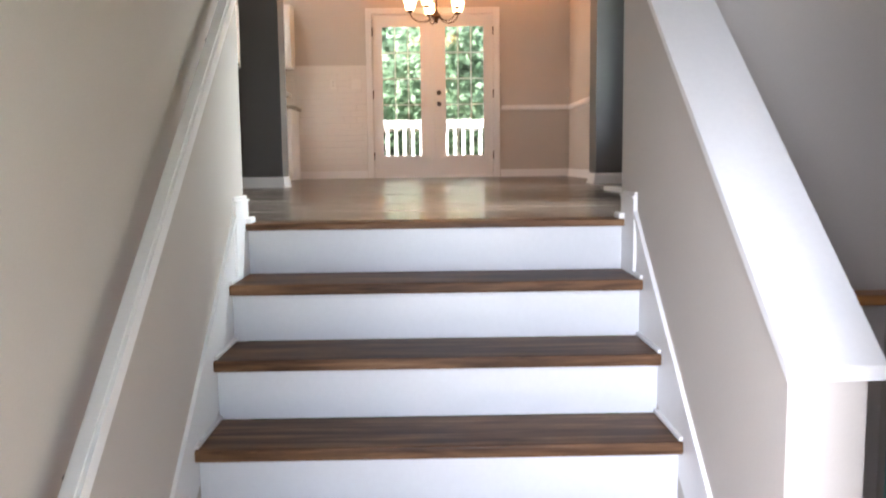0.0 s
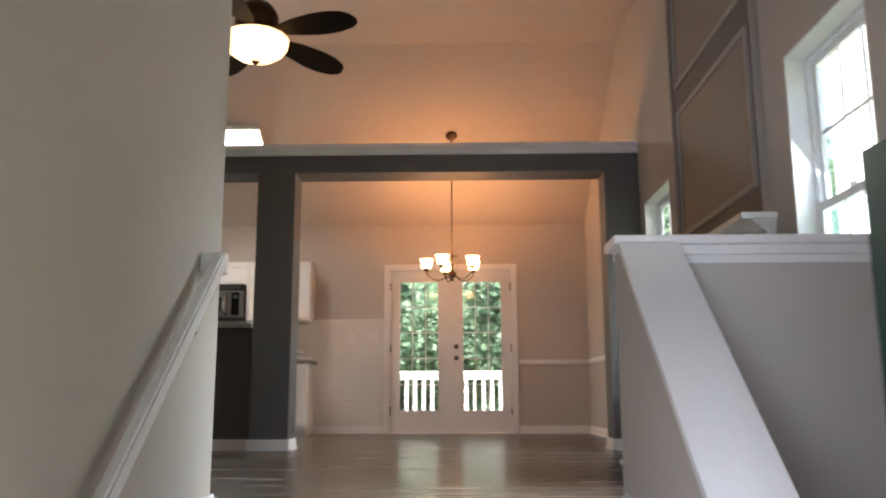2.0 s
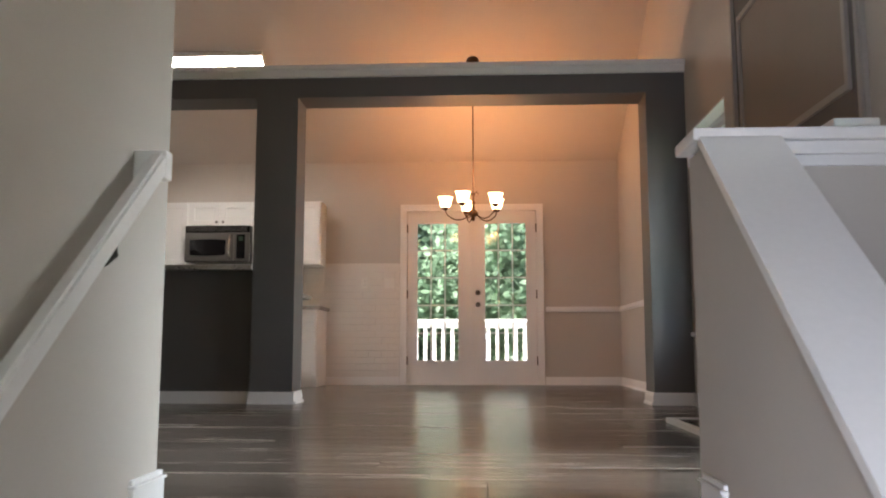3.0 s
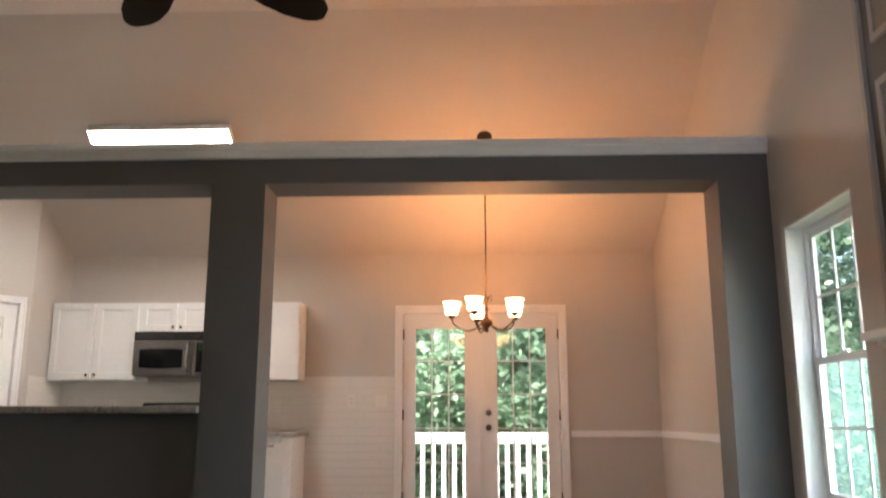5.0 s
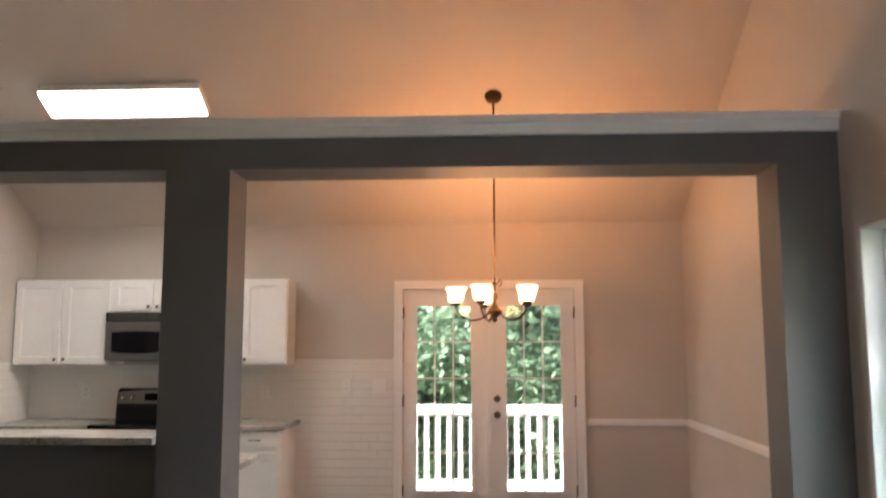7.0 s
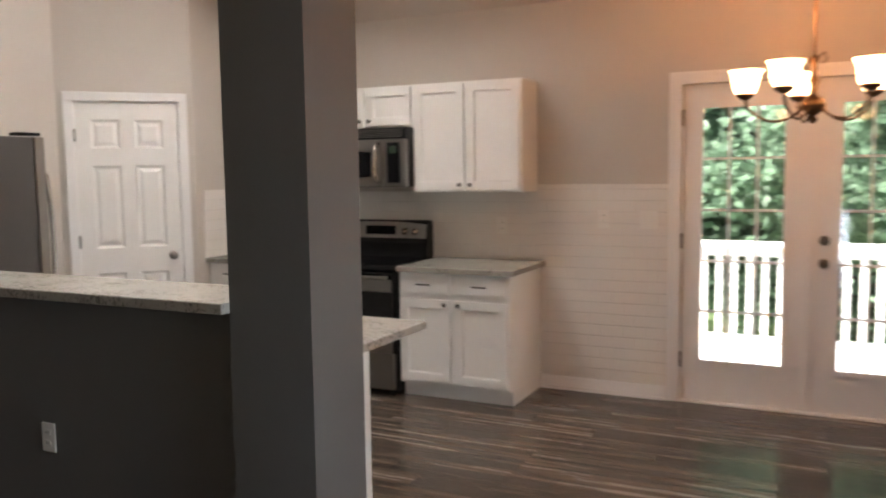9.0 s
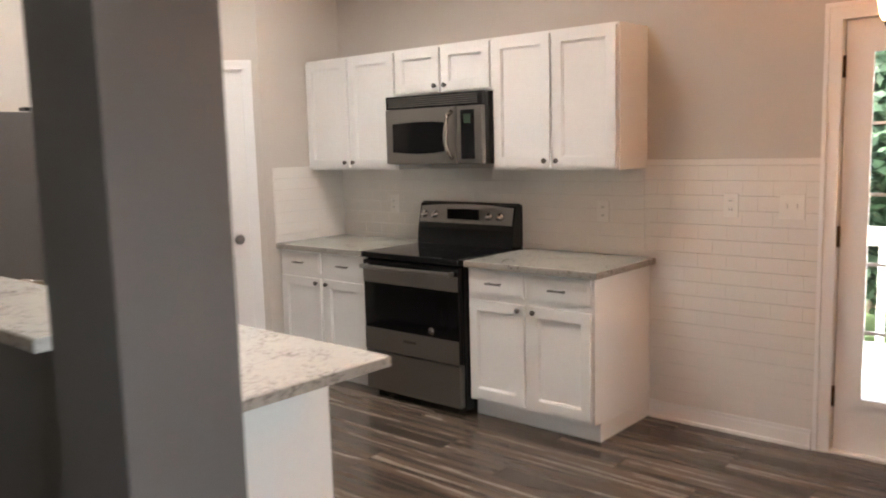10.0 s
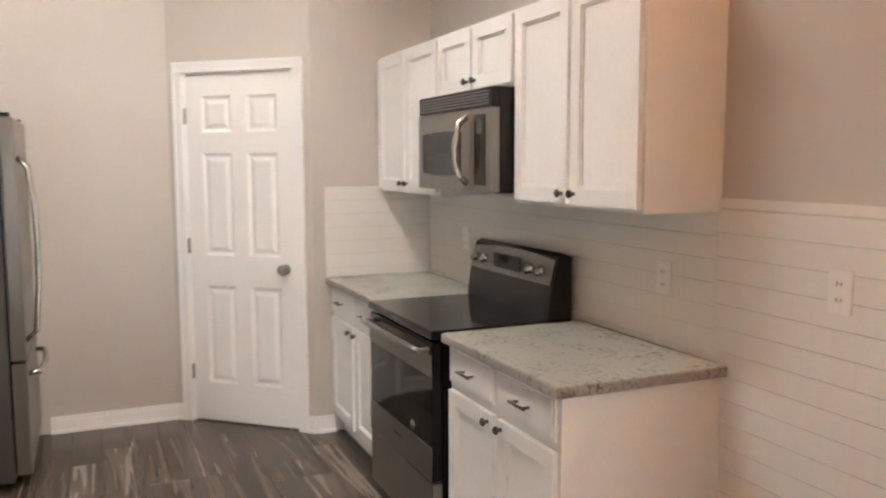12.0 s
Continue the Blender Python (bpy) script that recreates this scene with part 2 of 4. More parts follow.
def boxes(*items, bevel=0.0):
    bm = bmesh.new()
    for it in items:
        put_box(bm, *it, bevel=bevel)
    return bm


def prism(points, axis, a, b):
    """A polygon (pairs in the other two axes, in order) drawn out along an axis from a to b."""
    bm = bmesh.new()
    def at(p, d):
        return {"x": (d, p[0], p[1]), "y": (p[0], d, p[1]), "z": (p[0], p[1], d)}[axis]
    lo = [bm.verts.new(at(p, a)) for p in points]
    hi = [bm.verts.new(at(p, b)) for p in points]
    n = len(points)
    bm.faces.new(lo)
    bm.faces.new(hi[::-1])
    for i in range(n):
        bm.faces.new((lo[i], hi[i], hi[(i + 1) % n], lo[(i + 1) % n]))
    bmesh.ops.recalc_face_normals(bm, faces=bm.faces[:])
    return bm


def lathe(profile, seg=24, center=(0, 0, 0), bm=None, wave=None):
    """A turned shape from pairs (radius, height). wave(angle) scales the radius of the last ring."""
    bm = bm or bmesh.new()
    rings = []
    for j, (r, z) in enumerate(profile):
        ring = []
        for i in range(seg):
            a = 2 * math.pi * i / seg
            k = r * (wave(a, j / (len(profile) - 1)) if wave else 1)
            ring.append(bm.verts.new((center[0] + k * math.cos(a), center[1] + k * math.sin(a), center[2] + z)))
        rings.append(ring)
    for p, q in zip(rings, rings[1:]):
        for i in range(seg):
            bm.faces.new((p[i], p[(i + 1) % seg], q[(i + 1) % seg], q[i]))
    for ring, flip in ((rings[0], True), (rings[-1], False)):
        if profile[0 if flip else -1][0] > 1e-4:
            bm.faces.new(ring[::-1] if flip else ring)
    for f in bm.faces:
        f.smooth = len(f.verts) == 4
    return bm


def tube(points, radius, seg=10, bm=None):
    bm = bm or bmesh.new()
    pts = [Vector(p) for p in points]
    rings = []
    for i, p in enumerate(pts):
        d = (pts[min(i + 1, len(pts) - 1)] - pts[max(i - 1, 0)]).normalized()
        u = d.cross(Vector((0, 0, 1)) if abs(d.z) < 0.95 else Vector((1, 0, 0))).normalized()
        w = d.cross(u)
        r = radius[i] if isinstance(radius, (list, tuple)) else radius
        rings.append([bm.verts.new(p + r * (math.cos(2 * math.pi * k / seg) * u + math.sin(2 * math.pi * k / seg) * w)) for k in range(seg)])
    for a, b in zip(rings, rings[1:]):
        for k in range(seg):
            bm.faces.new((a[k], a[(k + 1) % seg], b[(k + 1) % seg], b[k])).smooth = True
    bm.faces.new(rings[0][::-1])
    bm.faces.new(rings[-1])
    bmesh.ops.recalc_face_normals(bm, faces=bm.faces[:])
    return bm


def part(name, bm, mat, parent=None, label="", at=None):
    """Links a bmesh as one mesh object, under a thing or a part where one is given."""
    me = bpy.data.meshes.new(name)
    bm.to_mesh(me)
    bm.free()
    if mat:
        me.materials.append(mat)
    ob = new(name, me)
    if parent:
        ob.parent = parent
    if at is not None:
        ob.matrix_local = at
    if label:
        ob["label"] = label
    return ob


def thing(name, label, category, m=None, group="", kind=""):
    ob = new(name)
    ob.empty_display_size = 0.1
    if m is not None:
        ob.matrix_world = m
    return tagged(ob, label, category, group, kind)


def structure(name, bm, mat, label, category):
    return tagged(part(name, bm, mat), label, category, kind="structure")


# ---- the shell ----
XR, XL, YB = 1.725, -4.75, 10.0          # inner faces of the right, left and back walls
STAIR_L, STAIR_R, NOSE = -0.778, 0.712, 2.64
RISE, RUN, ENTRY = 0.213, 0.25, -1.278
T = 0.15
FRONT = -0.22


def ceiling_z(y):
    return 4.0 - 0.1756 * (6.88 - y) if y < 6.88 else (4.0 if y < 7.5 else 4.0 - 0.5464 * (y - 7.5))


# right wall with its two windows
W1, W2 = (2.70, 3.50, 0.55, 2.09), (5.755, 6.60, 0.55, 2.09)
segs = [(XR, XR + T, FRONT - T, W1[0], ENTRY - 0.2, 2.5), (XR, XR + T, W1[1], W2[0], ENTRY - 0.2, 2.5), (XR, XR + T, W2[1], YB + T, ENTRY - 0.2, 2.5)]
for w in (W1, W2):
    segs += [(XR, XR + T, w[0], w[1], ENTRY - 0.2, w[2]), (XR, XR + T, w[0], w[1], w[3], 2.5)]
bm = boxes(*segs)
wall_east = structure("wall_east", bm, WALL, "greige painted gable wall with two sash windows", "wall")
gable = [(FRONT - T, 2.5), (YB + T, 2.5), (YB + T, ceiling_z(YB) + 0.12), (7.5, 4.12), (6.88, 4.12), (FRONT - T, ceiling_z(FRONT) + 0.12)]
g = part("gable", prism(gable, "x", XR, XR + T), WALL, wall_east)
wall_west = structure("wall_west", boxes((XL - T, XL, FRONT - T, YB + T, -0.3, 2.5)), WALL, "greige painted wall beside the kitchen", "wall")
part("gable", prism(gable, "x", XL - T, XL), WALL, wall_west)

# back wall with the opening of the french doors
DX, DZ = 0.78, 2.06
wall_north = structure("wall_north", boxes((XL, -DX, YB, YB + T, -0.3, 2.66), (DX, XR, YB, YB + T, -0.3, 2.66), (-DX, DX, YB, YB + T, DZ, 2.66), (-DX, DX, YB, YB + T, -0.3, -0.02)),
                       WALL, "greige painted back wall of kitchen and dining area", "wall")
# front wall with the opening of the entrance
wall_south = structure("wall_south", boxes((XL, -0.29, FRONT - T, FRONT, ENTRY - 0.2, 2.75), (0.80, XR, FRONT - T, FRONT, ENTRY - 0.2, 2.75), (-0.29, 0.80, FRONT - T, FRONT, ENTRY + 2.08, 2.75)),
                       WALL, "greige painted front wall around the entrance", "wall")
# ceilings
structure("ceiling_dining", prism([(7.5, 4.0), (YB + T, ceiling_z(YB + T)), (YB + T, ceiling_z(YB + T) + 0.1), (7.5, 4.1)], "x", XL, XR), CEIL, "sloped ceiling over kitchen and dining area", "ceiling")
structure("ceiling_ridge", prism([(6.88, 4.0), (7.5, 4.0), (7.5, 4.1), (6.88, 4.1)], "x", XL, XR), CEIL, "narrow flat strip of ceiling at the ridge", "ceiling")
structure("ceiling_living", prism([(FRONT - T, ceiling_z(FRONT - T)), (6.88, 4.0), (6.88, 4.1), (FRONT - T, ceiling_z(FRONT - T) + 0.1)], "x", XL, XR), CEIL, "sloped ceiling over the living room", "ceiling")
# roof over the ceilings
o_ = 0.13
structure("roof", prism([(FRONT - T - 0.3, ceiling_z(FRONT - T - 0.3) + o_), (6.88, 4.0 + o_), (7.5, 4.0 + o_), (YB + T + 0.3, ceiling_z(YB + T + 0.3) + o_), (YB + T + 0.3, ceiling_z(YB + T + 0.3) + o_ + 0.14), (7.2, 4.42), (FRONT - T - 0.3, ceiling_z(FRONT - T - 0.3) + o_ + 0.14)], "x", XL - T - 0.2, XR + T + 0.2), ROOF, "grey shingled roof over the house", "roof")
# floors
floor = structure("floor", boxes((XL, XR, NOSE + 0.12, YB + 0.08, -0.25, -0.012), (XL, STAIR_L - 0.12, FRONT, NOSE + 0.12, -0.25, -0.012)), SLOT, "grey-brown wood plank floor with a satin finish", "floor")
structure("floor_entry", box(STAIR_L, XR, FRONT - T, 2.75, ENTRY - 0.1, ENTRY), LEDGE_WOOD, "wooden floor of the entrance below the stairs", "floor")

# stair wall on the left, end at the top of the stairs
pts = [(FRONT, ENTRY - 0.1), (2.68, ENTRY - 0.1), (2.68, ceiling_z(2.68)), (FRONT, ceiling_z(FRONT))]
structure("wall_stairs", prism(pts, "x", STAIR_L - 0.12, STAIR_L), WALL, "tall greige wall beside the stairs", "wall")

# knee wall on the right of the stairs with its sloped cap, and the half wall at the top
def cap_z(y):
    return 1.0 + 0.852 * (y - 2.585)
pts = [(1.2, ENTRY), (2.63, ENTRY), (2.63, cap_z(2.63) - 0.035), (1.2, cap_z(1.2) - 0.035)]
knee = structure("wall_knee", prism(pts, "x", STAIR_R, 0.885), WALL, "greige knee wall that climbs along the stairs", "wall")
pts = [(1.17, cap_z(1.17) - 0.033), (2.60, cap_z(2.60) - 0.033), (2.60, cap_z(2.60)), (1.17, cap_z(1.17))]
part("cap", prism(pts, "x", 0.697, 0.912), WHITE, knee, "wide white sloped cap board")
half = structure("wall_half", box(STAIR_R, XR, 2.63, 2.75, ENTRY, 0.975), WALL, "greige half wall between living room and entrance", "wall")
part("cap", boxes((0.682, XR, 2.585, 2.80, 0.99, 1.025), bevel=0.008), WHITE, half, "white moulded cap board")
part("cap_moulding", boxes((0.886, XR, 2.605, 2.629, 0.955, 0.989), (0.886, XR, 2.618, 2.629, 0.925, 0.954), (0.712, XR, 2.751, 2.775, 0.955, 0.989)), WHITE, half)
part("ledge", box(0.913, XR, 2.50, 2.629, -0.33, -0.29, 0.004), LEDGE_WOOD, half, "orange oak ledge")

# dividing wall: column, beam and pier
COL = (-1.69, -1.355, 6.775, 7.083)
divider = structure("wall_divider", boxes((XL, XR, COL[2], COL[3], 2.44, 2.60)), GREY, "charcoal painted beam on a square column and a pier", "wall")
part("column", box(COL[0], COL[1], COL[2], COL[3], 0, 2.44), GREY, divider)
part("pier", box(1.42, XR, COL[2], COL[3], 0, 2.44), GREY, divider)
part("cornice", boxes((XL, XR, COL[2] - 0.05, COL[3] + 0.05, 2.655, 2.695), (XL, XR, COL[2] - 0.03, COL[3] + 0.03, 2.60, 2.655)), WHITE, divider, "pale moulded shelf along the beam")
bar_wall = structure("wall_bar", box(XL, COL[0], 6.84, 6.97, 0, 1.045), GREY, "charcoal painted half wall under the breakfast bar", "wall")

# corner pantry
PA, PB = Vector((XL, 8.60)), Vector((-4.15, 9.29))
pd = (PB - PA).normalized()
pang = math.degrees(math.atan2(pd.y, pd.x))
plen = (PB - PA).length
PM = pose(PA.x, PA.y, 0, 0, 0, pang)
wp = thing("wall_pantry", "greige diagonal wall around the pantry door", "wall", PM, kind="structure")
p0, p1 = plen / 2 - 0.355, plen / 2 + 0.355
part("panel", boxes((0, p0, 0, 0.1, 0, 3.6), (p1, plen, 0, 0.1, 0, 3.6), (p0, p1, 0, 0.1, 2.05, 3.6)), WALL, wp)
structure("wall_pantry_side", box(-4.25, -4.15, 9.29, YB, 0, 3.1), WALL, "short greige wall at the end of the counter", "wall")


# ---- trim ----
def baseboard(x0, y0, x1, y1, side, h=0.095):
    """A skirting along a wall from one point to the other, on the given side (+1: to the left of the way)."""
    a, b = Vector((x0, y0)), Vector((x1, y1))
    L = (b - a).length
    ang = math.degrees(math.atan2(b.y - a.y, b.x - a.x))
    o = part("baseboard", boxes((0, L, 0, side * 0.014, 0, h - 0.02), (0, L, 0, side * 0.009, h - 0.02, h), (0, L, 0, side * 0.026, 0, 0.018)), WHITE)
    o.matrix_world = pose(x0, y0, 0.0, 0, 0, ang)
    tagged(o, "white painted skirting board along the wall", "baseboard", kind="structure")
    return o


baseboard(-1.70, YB - 0.008, -0.85, YB - 0.008, -1)
baseboard(0.85, YB, XR, YB, -1)
baseboard(XR, COL[3], XR, YB, 1)
baseboard(XR, 2.80, XR, 3.62, 1)
baseboard(XR, 5.43, XR, COL[2], 1)
baseboard(1.42, COL[2], XR, COL[2], -1)
baseboard(1.42, COL[2] - 0.014, 1.42, COL[3], 1)
baseboard(COL[0] - 0.014, COL[2], COL[1] + 0.014, COL[2], -1)
baseboard(COL[1], COL[2], COL[1], COL[3], -1)
baseboard(XL, 6.84, COL[0], 6.84, -1)
baseboard(XL, 7.9, XL, 8.60, -1)
baseboard(STAIR_L - 0.12, FRONT, STAIR_L - 0.12, 2.68, 1)
baseboard(PA.x, PA.y, PA.x + pd.x * (p0 - 0.06), PA.y + pd.y * (p0 - 0.06), -1)
baseboard(PA.x + pd.x * (p1 + 0.06), PA.y + pd.y * (p1 + 0.06), PB.x, PB.y, -1)
baseboard(-4.15, 9.29, -4.15, 9.40, -1)

# chair rail in the dining area
rail_profile = ((0.012, 0.842, 0.856), (0.022, 0.856, 0.884), (0.012, 0.884, 0.902))
structure("trim_chair_rail_back", boxes(*[(0.86, XR - 0.024, YB - d, YB, a, b) for d, a, b in rail_profile]), WHITE, "white chair rail moulding on the dining wall", "trim")
structure("trim_chair_rail_side", boxes(*[(XR - d, XR, COL[3], YB, a, b) for d, a, b in rail_profile]), WHITE, "white chair rail moulding on the side wall", "trim")

# ---- stairs ----
stairs = thing("staircase", "straight stairs with dark stained treads and white risers", "stairs", kind="structure")
OVER, THICK = 0.05, 0.040               # overhang of the nosing, thickness of a tread
for k in range(6):
    y, z = NOSE - RUN * k, -RISE * k
    foot = z - RISE + 0.012 if k < 5 else ENTRY
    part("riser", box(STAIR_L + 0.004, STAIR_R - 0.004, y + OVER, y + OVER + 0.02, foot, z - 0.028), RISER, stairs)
    if k:
        part("tread", box(STAIR_L + 0.002, STAIR_R - 0.002, y, y + RUN + OVER, z - 0.028, z + 0.012, 0.009), TREAD_WOOD, stairs)
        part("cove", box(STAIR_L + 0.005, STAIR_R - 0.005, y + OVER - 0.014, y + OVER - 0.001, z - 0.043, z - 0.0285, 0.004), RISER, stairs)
for k in range(1, 6):
    y, z = NOSE - RUN * k, -RISE * k
    for x0, x1 in ((STAIR_L + 0.003, STAIR_L + 0.016), (STAIR_R - 0.016, STAIR_R - 0.003)):
        part("tread_trim", box(x0, x1, y + 0.006, y + RUN + OVER, z + 0.0125, z + 0.026, 0.004), WHITE, stairs)
part("landing_nosing", box(STAIR_L - 0.0, STAIR_R, NOSE, NOSE + 0.12, -0.028, 0.0, 0.006), TREAD_WOOD, stairs)
SLOPE, LIFT, TOP = RISE / RUN, 0.150, NOSE + 0.02
for side, x in ((1, STAIR_L), (-1, STAIR_R)):
    def span(a, b):
        return sorted((x + side * a, x + side * b))
    pts = [(1.1, ENTRY), (2.50, -0.4), (2.50, LIFT - SLOPE * (TOP - 2.50)), (1.1, LIFT - SLOPE * (TOP - 1.1))]
    part("skirt_board", prism(pts, "x", *span(-0.010, 0.0035)), WHITE, stairs)
    pts = [(1.1, LIFT - SLOPE * (TOP - 1.1)), (2.50, LIFT - SLOPE * (TOP - 2.50)), (2.50, LIFT + 0.025 - SLOPE * (TOP - 2.50)), (1.1, LIFT + 0.025 - SLOPE * (TOP - 1.1))]
    part("skirt_cap", prism(pts, "x", *span(-0.010, 0.013)), WHITE, stairs)
    # base moulding that ends the skirt at the top of the stairs, with its moulded head and shoe
    part("plinth_block", boxes((*span(-0.010, 0.014), 2.501, 2.705, -0.19, 0.084), (*span(-0.010, 0.020), 2.497, 2.709, 0.0842, 0.093),
                               (*span(-0.010, 0.010), 2.503, 2.702, 0.0932, 0.107), (*span(0.0142, 0.036), NOSE + 0.002, 2.722, 0.0005, 0.022), bevel=0.003), WHITE, stairs)

# handrail on the left wall
hr = thing("handrail", "white painted wooden handrail fixed to the stair wall", "handrail")
slope = 0.852
y0, z0, y1, z1 = 0.55, 0.92 - slope * (2.44 - 0.55), 2.44, 0.92
pts = [(y0, z0 - 0.052), (y1, z1 - 0.052), (y1 + 0.03, z1 - 0.04), (y1 + 0.03, z1 + 0.02), (y1, z1 + 0.02), (y0, z0 + 0.02)]
bm = prism(pts, "x", -0.732, -0.692)
bmesh.ops.bevel(bm, geom=bm.edges[:], offset=0.008, segments=2, affect="EDGES")
part("rail", bm, WHITE, hr)
part("rail_return", box(-0.777, -0.69, 2.44, 2.485, 0.87, 0.945, 0.006), WHITE, hr)
for yb in (1.05, 2.23):
    zb = z1 - slope * (y1 - yb) - 0.06
    part("bracket", tube([(-0.776, yb, zb - 0.05), (-0.74, yb, zb - 0.05), (-0.715, yb, zb - 0.03), (-0.712, yb, zb + 0.005)], 0.008), NICKEL, hr, "dark metal bracket")


# ---- doors ----
def raised_panel(bm, x0, x1, z0, z1, y, out):
    """A moulded panel sunk in the face at y: sloped sides down to a groove, then up again to a flat field. out is the way it faces."""
    rings = []
    for inset, depth in ((0.0, 0.0005), (0.004, -0.003), (0.016, -0.0115), (0.024, -0.0115), (0.046, -0.002)):
        d = y + out * depth
        rings.append([bm.verts.new(p) for p in ((x0 + inset, d, z0 + inset), (x1 - inset, d, z0 + inset), (x1 - inset, d, z1 - inset), (x0 + inset, d, z1 - inset))])
    for a, b in zip(rings, rings[1:]):
        for k in range(4):
            bm.faces.new((a[k], a[(k + 1) % 4], b[(k + 1) % 4], b[k]))
    bm.faces.new(rings[-1])


def panel_slab(parent, w, h, thick, rows, mat, at):
    """A six panel door leaf from x 0 to w, its face at y 0, its back at y thick; each raised panel is a part."""
    bm = bmesh.new()
    stile, mid = 0.105 * w / 0.71, 0.10 * w / 0.71
    pw = (w - 2 * stile - mid) / 2
    xs = [(stile, stile + pw), (stile + pw + mid, w - stile)]
    skin = 0.0125
    put_box(bm, 0, w, skin, thick - skin, 0, h)
    zs = [0] + [v for r in rows for v in r] + [h]
    for y0, y1 in ((0, skin), (thick - skin, thick)):
        put_box(bm, 0, stile, y0, y1, 0, h)
        put_box(bm, w - stile, w, y0, y1, 0, h)
        for a, b in rows:
            put_box(bm, stile + pw, stile + pw + mid, y0, y1, a, b)
        for a, b in zip(zs[0::2], zs[1::2]):
            put_box(bm, stile, w - stile, y0, y1, a, b)
    leaf = part("door_leaf", bm, mat, parent, at=at)
    for out, face in ((-1, 0), (1, thick)):
        for a, b in rows:
            for xa, xb in xs:
                q = bmesh.new()
                raised_panel(q, xa, xb, a, b, face, out)
                bmesh.ops.recalc_face_normals(q, faces=q.faces[:])
                part("panel", q, mat, leaf)
    return leaf


def knob(parent, x, y, z, out, mat, r=0.027, name="knob"):
    bm = lathe([(0.030, 0), (0.030, 0.006), (0.012, 0.010), (0.011, 0.028), (r * 0.8, 0.034), (r, 0.046), (r * 0.75, 0.060), (0.004, 0.064), (0, 0.064)], 20)
    return part(name, bm, mat, parent, at=pose(x, y, z, 90 if out < 0 else -90, 0, 0))


# pantry door
pdoor = thing("door_pantry", "closed white six panel pantry door in a white casing", "door", PM @ pose(p0, 0, 0), kind="structure")
PW = p1 - p0
panel_slab(pdoor, PW - 0.02, 2.03, 0.035, [(0.23, 0.81), (0.99, 1.58), (1.70, 1.905)], CABINET, pose(0.01, 0.012, 0.008))
for xa, xb, xc, xd in ((-0.058, 0.0, -0.058, -0.04), (PW, PW + 0.058, PW + 0.04, PW + 0.058)):
    part("casing", boxes((xa, xb, -0.016, 0.0, 0, 2.046), (xc, xd, -0.022, -0.0162, 0, 2.046)), WHITE, pdoor)
part("head_casing", boxes((-0.058, PW + 0.058, -0.016, 0.0, 2.047, 2.105), (-0.058, PW + 0.058, -0.022, -0.0162, 2.087, 2.105)), WHITE, pdoor)
part("jamb", box(0, 0.008, 0, 0.1, 0, 2.047), WHITE, pdoor)
part("jamb", box(PW - 0.008, PW, 0, 0.1, 0, 2.047), WHITE, pdoor)
part("head_jamb", box(0.008, PW - 0.008, 0, 0.1, 2.04, 2.047), WHITE, pdoor)
knob(pdoor, PW - 0.075, 0.012, 0.93, -1, STEEL, 0.032, name="door_knob")
for z in (0.30, 1.05, 1.80):
    part("hinge", boxes((-0.004, 0.016, -0.004, 0.010, z - 0.045, z + 0.045), bevel=0.002), CHROME, pdoor)

# entrance door, standing open
HINGE, TIP = Vector((0.78, -0.20)), Vector((0.71, 0.742))
dd = TIP - HINGE
edoor = thing("door_entrance", "open green painted front door with moulded panels", "door", pose(HINGE.x, HINGE.y, ENTRY + 0.015, 0, 0, math.degrees(math.atan2(dd.y, dd.x))), kind="structure")
DW = 0.945
panel_slab(edoor, DW, 2.035, 0.044, [(0.22, 0.80), (0.98, 1.58), (1.70, 1.91)], GREEN, pose(0, 0, 0))
part("screw", lathe([(0.010, 0), (0.010, 0.003), (0.005, 0.006), (0, 0.006)], 14), BRASS, edoor, at=pose(DW - 0.18, 0.046, 1.36, -90, 0, 0))
structure("door_frame", boxes((-0.29, -0.265, FRONT - T, FRONT + 0.01, ENTRY, ENTRY + 2.08), (0.785, 0.80, FRONT - T, FRONT + 0.01, ENTRY, ENTRY + 2.08), (-0.265, 0.785, FRONT - T, FRONT + 0.01, ENTRY + 2.055, ENTRY + 2.08)), WHITE, "white frame around the entrance", "door frame")


# french doors
fd = thing("door_french", "pair of closed white french doors with divided glass", "door", pose(0, YB, 0), kind="structure")
part("casing", boxes((-0.84, -0.765, -0.018, -0.001, 0, 2.115), (0.765, 0.84, -0.018, -0.001, 0, 2.115), (-0.765, 0.765, -0.018, -0.001, 2.04, 2.115),
                     (-0.84, -0.82, -0.027, -0.018, 0, 2.115), (0.82, 0.84, -0.027, -0.018, 0, 2.115), (-0.82, 0.82, -0.027, -0.018, 2.095, 2.115)), WHITE, fd)
part("jamb", boxes((-0.779, -0.762, 0, 0.15, 0, 2.04), (0.762, 0.779, 0, 0.15, 0, 2.04), (-0.779, 0.779, 0, 0.15, 2.04, 2.058)), WHITE, fd)
part("door_stop", boxes((-0.7615, -0.735, 0.0635, 0.09, 0.013, 2.039), (0.735, 0.7615, 0.0635, 0.09, 0.013, 2.039), (-0.735, 0.735, 0.0635, 0.09, 2.01, 2.039)), WHITE, fd)
part("threshold", box(-0.779, 0.779, -0.01, 0.16, -0.019, 0.012, 0.004), WHITE, fd)
